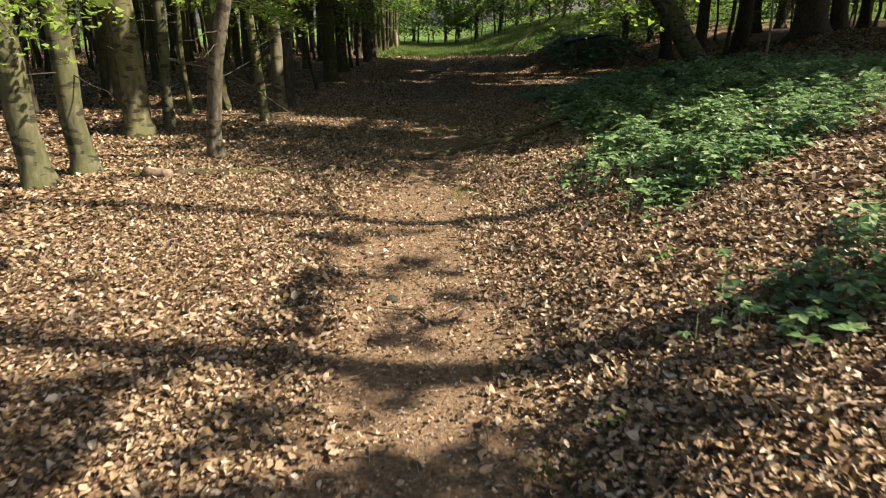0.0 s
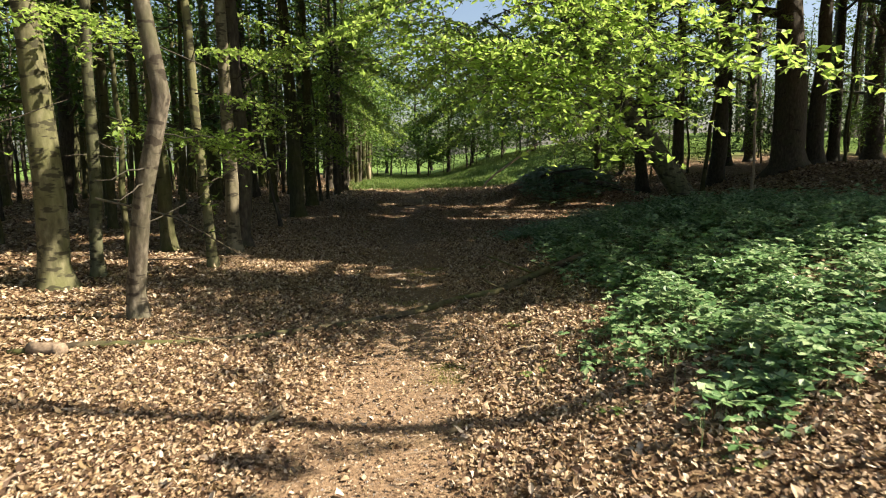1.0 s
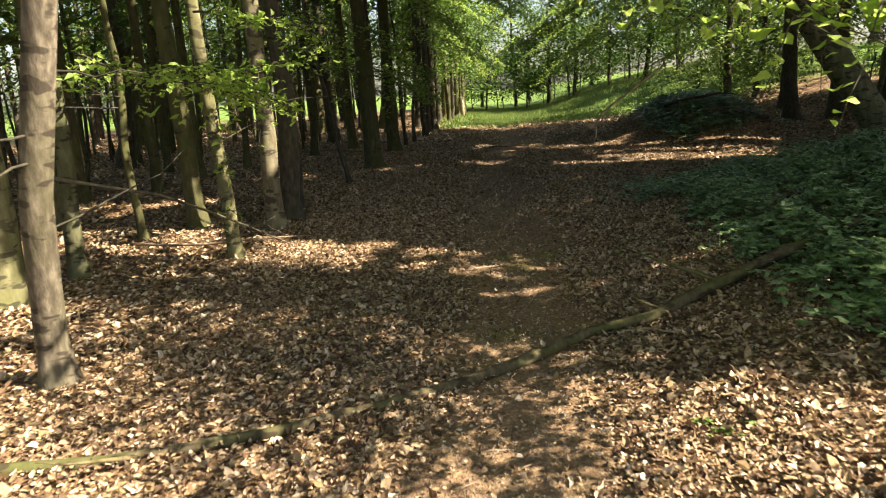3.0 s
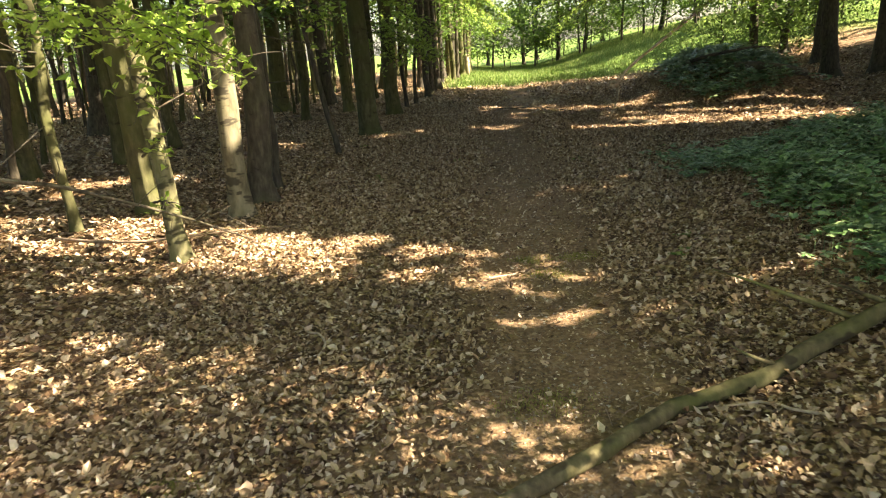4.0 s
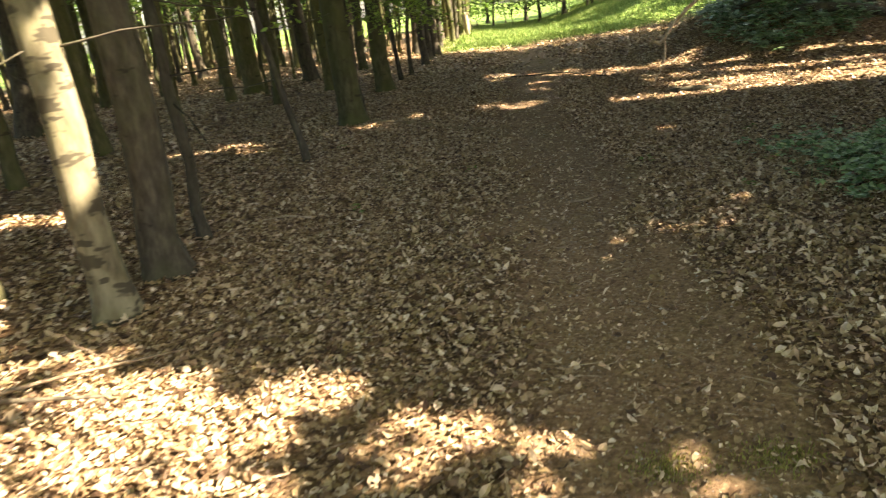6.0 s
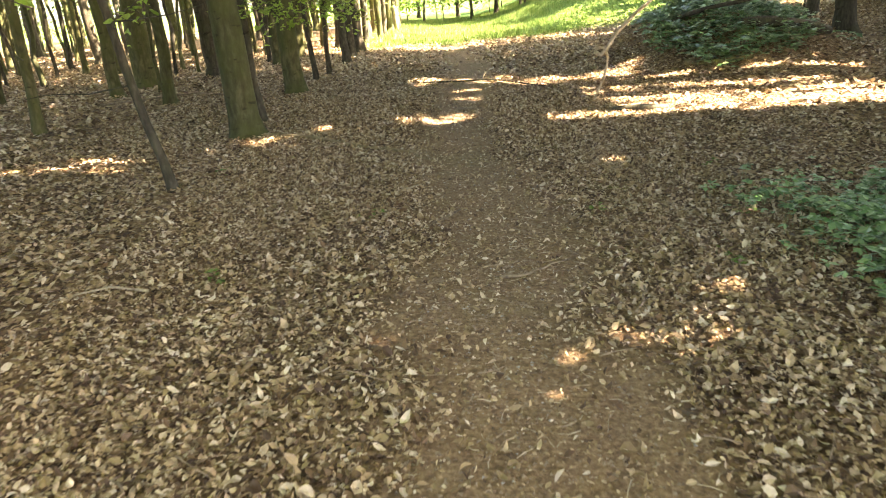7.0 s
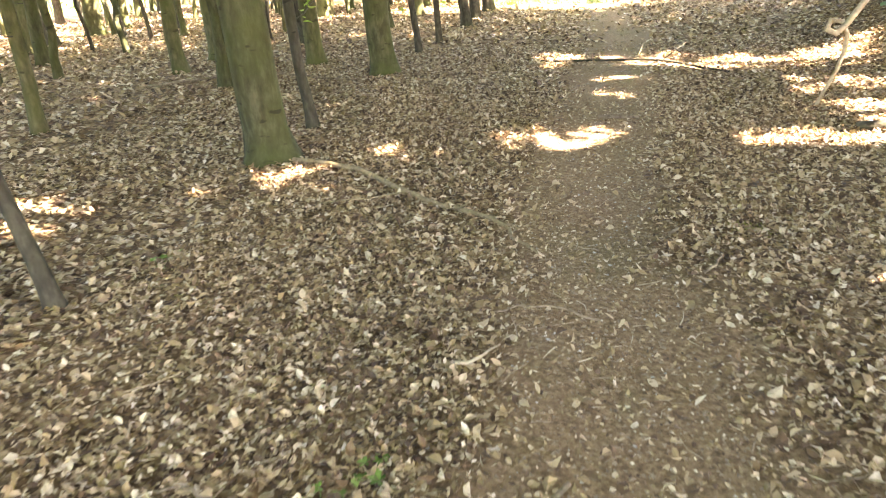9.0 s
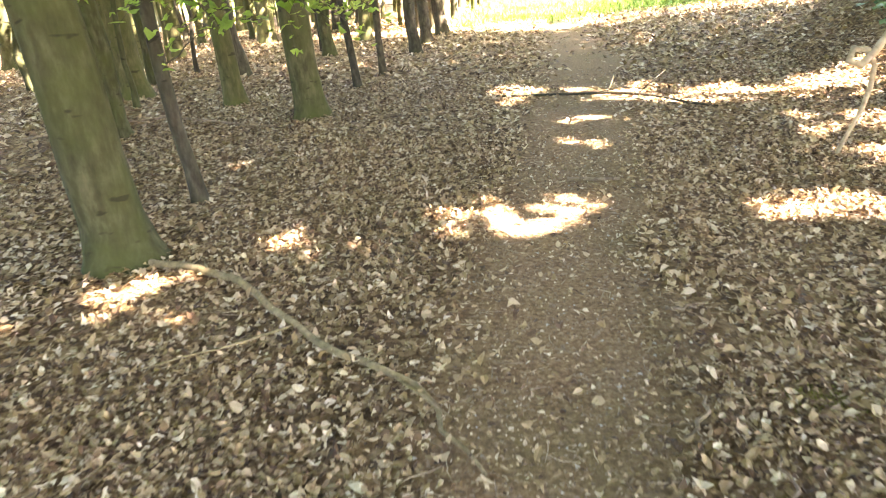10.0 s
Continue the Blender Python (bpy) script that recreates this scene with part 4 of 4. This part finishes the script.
x2, y2 = scatter(26000, 0.8, 7.5, 8, 16.5, lambda a, b: herb_weight(a, b) * ((a > 4.2) | (b > 12.5)), r)
v, f = herb_mesh(np.concatenate([x, x2]), np.concatenate([y, y2]), 0.15, 0.064, r)
tagged(part("ground_plants", mesh_from("ground_plants", v, f, HERB_LEAF)), "low broad-leaved green plants covering the bank", "ground plants", kind="stuff")
x, y = scatter(15000, 2.5, 9, 22.5, 31, herb_weight, r)
v, f = herb_mesh(x, y, 0.16, 0.12, r)
tagged(part("ground_plants", mesh_from("ground_plants", v, f, HERB_LEAF)), "dark green plants over the earth mound", "ground plants", kind="stuff")
# single seedlings in the litter
spots = [(0.95, 5.1), (1.05, 5.0), (0.85, 7.4), (1.05, 11.3), (0.95, 10.9), (0.6, 2.3), (-1.9, 14.4), (0.6, 15.4), (1.15, 14.2), (1.7, 15.3), (-2.6, 16.9), (1.3, 4.2), (1.2, 3.6), (0.75, 6.0), (-1.05, 15.5), (2.0, 17.0)]
sx = np.concatenate([r.normal(a, 0.05, 7) for a, b in spots])
sy = np.concatenate([r.normal(b, 0.05, 7) for a, b in spots])
v, f = herb_mesh(sx, sy, 0.05, 0.038, r)
tagged(part("seedlings", mesh_from("seedlings", v, f, GRASS_BLADE)), "bright green seedlings scattered in dead leaves", "seedlings", kind="stuff")


# ---- grass at the sunny end, moss tufts on the trail ----
def blades(x, y, tall, wide, r, mat, name, label):
    n = len(x)
    p = np.stack([x, y, height(x, y) - 0.005], -1)
    a = r.uniform(0, 6.283, n)
    w = np.stack([np.cos(a), np.sin(a), 0 * a], -1) * wide
    tip = p + np.stack([r.normal(0, 0.35, n), r.normal(0, 0.35, n), np.ones(n)], -1) * (tall * r.uniform(0.4, 1.2, n))[:, None]
    v = np.stack([p - w, p + w, tip], 1).reshape(-1, 3)
    tagged(part(name, mesh_from(name, v, np.arange(3 * n).reshape(-1, 3), mat)), label, name, kind="stuff")


x, y = scatter(90000, -5, 16, 34, 62, turf_weight, r)
blades(x, y, 0.16, 0.012, r, GRASS_BLADE, "grass", "sunlit bright green grass where the trail leaves the wood")
moss_spots = [(0.2, 6.24, 0.2), (0.34, 2.79, 0.12), (-0.11, 11.03, 0.13), (0.0, 10.7, 0.14), (0.25, 11.05, 0.13), (0.39, 2.05, 0.1), (0.54, 17.78, 0.13), (1.0, 16.3, 0.2), (-1.5, 8.21, 0.12), (-0.1, 8.9, 0.2), (0.23, 6.5, 0.15)]
mx = np.concatenate([r.normal(a, s * 0.55, 900) for a, b, s in moss_spots])
my = np.concatenate([r.normal(b, s * 0.4, 900) for a, b, s in moss_spots])
blades(mx, my, 0.018, 0.005, r, MOSS, "moss", "yellow-green moss tufts on the trodden trail")


# ---- pebbles and bits on the trail ----
def crumbs(n, size, r):
    y = r.uniform(1.0, 26, n)
    x = trail_x(y) + r.normal(0, 0.38, n)
    s = size * r.uniform(0.35, 1.3, n)
    base = np.array([[1, 0, 0], [-0.5, 0.87, 0], [-0.5, -0.87, 0], [0.1, 0.1, 0.6], [0, 0, -0.4]])
    a = r.uniform(0, 6.283, n)
    c, sn = np.cos(a), np.sin(a)
    bx = base[None, :, 0] * (s * r.uniform(0.6, 1.6, n))[:, None]
    by = base[None, :, 1] * s[:, None]
    v = np.stack([x[:, None] + bx * c[:, None] - by * sn[:, None], y[:, None] + bx * sn[:, None] + by * c[:, None], height(x, y)[:, None] + base[None, :, 2] * s[:, None]], -1)
    f = np.array([[0, 1, 3], [1, 2, 3], [2, 0, 3]])
    return v.reshape(-1, 3), (f[None] + 5 * np.arange(n)[:, None, None]).reshape(-1, 3)


tagged(part("pebbles", mesh_from("pebbles", *crumbs(1500, 0.010, r), STONE)), "small pale pebbles trodden into the trail", "pebbles", kind="stuff")
tagged(part("soil_crumbs", mesh_from("soil_crumbs", *crumbs(22000, 0.010, r), DEAD_WOOD)), "brown crumbs of soil and bark on the trail", "soil crumbs", kind="stuff")


# thin twigs and stalks among the dead leaves
def bits(n, longest, thick, on, mat, name, label):
    x, y = scatter(n, -3.5, 3.2, 1.0, 24, on, r)
    n = len(x)
    ln = longest * np.clip(np.exp(r.normal(-0.9, 0.55, n)), 0.15, 1.0)
    a = r.uniform(0, 6.283, n)
    along = np.stack([np.cos(a), np.sin(a), r.normal(0, 0.12, n)], -1) * ln[:, None]
    side = np.stack([-np.sin(a), np.cos(a), 0 * a], -1)
    start = np.stack([x, y, height(x, y) + r.uniform(0.004, 0.03, n)], -1)
    w = (thick * r.uniform(0.5, 1.3, n))[:, None]
    up = np.array([0, 0, 1.0])
    mid = start + along * 0.5 + side * (ln * r.normal(0, 0.09, n))[:, None]
    cols = []
    for q, s in ((start, 1.0), (mid, 0.85), (start + along, 0.45)):
        cols += [q + side * w * s, q - side * w * s, q + up * w * 1.5 * s]
    v = np.stack(cols, 1).reshape(-1, 3)
    f = np.array([[i + k, i + (k + 1) % 3, i + 3 + (k + 1) % 3, i + 3 + k] for i in (0, 3) for k in range(3)])
    tagged(part(name, mesh_from(name, v, (f[None] + 9 * np.arange(n)[:, None, None]).reshape(-1, 4), mat)), label, "twigs", kind="stuff")


bits(3800, 0.24, 0.0032, lambda x, y: 0.75 * np.ones(len(x)) - 0.3 * herb_weight(x, y), DEAD_WOOD, "twigs", "thin brown twigs lying among dead leaves")
bits(4200, 0.13, 0.0024, lambda x, y: 0.25 + 0.75 * trail_weight(x, y), PALE_WOOD, "stalks", "pale thin stalks and bark shreds on the trail")


# one dark stone on the trail
stone = bmesh.new()
bmesh.ops.create_icosphere(stone, subdivisions=2, radius=0.04)
for vert in stone.verts:
    vert.co *= 1 + 0.25 * noise.noise(vert.co * 30)
    vert.co.z *= 0.5
stone_mesh = bpy.data.meshes.new("stone")
stone.to_mesh(stone_mesh)
stone_mesh.materials.append(DARK_BARK)
tagged(part("stone", stone_mesh), "small dark stone on the trodden trail", "stone").location = (-0.3, 3.72, float(height(-0.3, 3.72)) + 0.012)


# ---- leaf litter ----
def litter(n, x0, x1, y0, y1, length, keep, r, name):
    x, y = r.uniform(x0, x1, n), r.uniform(y0, y1, n)
    k = r.random(n) < keep(x, y)
    x, y = x[k], y[k]
    p = np.stack([x, y, height(x, y) + r.uniform(0.004, 0.028, len(x))], -1)
    if 0.03 < length < 0.056:
        v, f = oval_leaves(p, length, length * 0.72, 0.4, r)
    else:
        v, f = simple_leaves(p, length, length * 0.72, 0.36, r)
    tagged(part(name, mesh_from(name, v, f, LITTER)), "dry brown and tan beech leaves covering the floor", "dead leaves", kind="stuff")


def litter_near(x, y):
    drift = 0.75 + 0.3 * ripple(x, y, 1.7)
    return np.clip(drift, 0.5, 1) * (1 - 0.94 * trail_weight(x, y)) * (1 - 0.45 * herb_weight(x, y)) * (1 - turf_weight(x, y))


r = np.random.default_rng(31)
litter(225000, -2.7, 2.0, 0.8, 22.0, 0.043, litter_near, r, "leaf_litter")
litter(170000, -2.7, 2.0, 0.8, 18.0, 0.026, litter_near, r, "leaf_litter")
litter(88000, -5.2, -2.7, 0.8, 25.5, 0.0565, litter_near, r, "leaf_litter")
litter(76000, 2.0, 4.2, 0.8, 25.5, 0.0565, litter_near, r, "leaf_litter")
litter(19000, -2.7, 2.0, 22.0, 25.5, 0.0565, litter_near, r, "leaf_litter")
litter(26000, 4.2, 16, -5, 9, 0.095, litter_near, r, "leaf_litter")
litter(32000, -20, -5.2, -5, 4, 0.095, litter_near, r, "leaf_litter")
litter(8000, -5.2, 4.2, -6, -3, 0.09, litter_near, r, "leaf_litter")
litter(75000, -14, -5.2, 4, 40, 0.095, litter_near, r, "leaf_litter")
litter(65000, -5.2, 12, 25.5, 40, 0.095, litter_near, r, "leaf_litter")
litter(40000, 4.2, 16, 9, 25.5, 0.095, litter_near, r, "leaf_litter")
litter(9000, -5.2, 4.2, -3.0, 0.8, 0.08, litter_near, r, "leaf_litter")
litter(20000, -24, -14, 8, 50, 0.13, litter_near, r, "leaf_litter")


def on_trail(x, y):
    return 0.1 + 0.9 * trail_weight(x, y)


litter(14000, -1.3, 1.0, 1.0, 22, 0.036, lambda x, y: 0.6 * trail_weight(x, y) * np.clip(0.6 + 0.5 * ripple(x, y, 1.1), 0.15, 1), r, "leaf_litter")
litter(24000, -1.4, 1.0, 1.0, 22, 0.017, on_trail, r, "leaf_scraps")
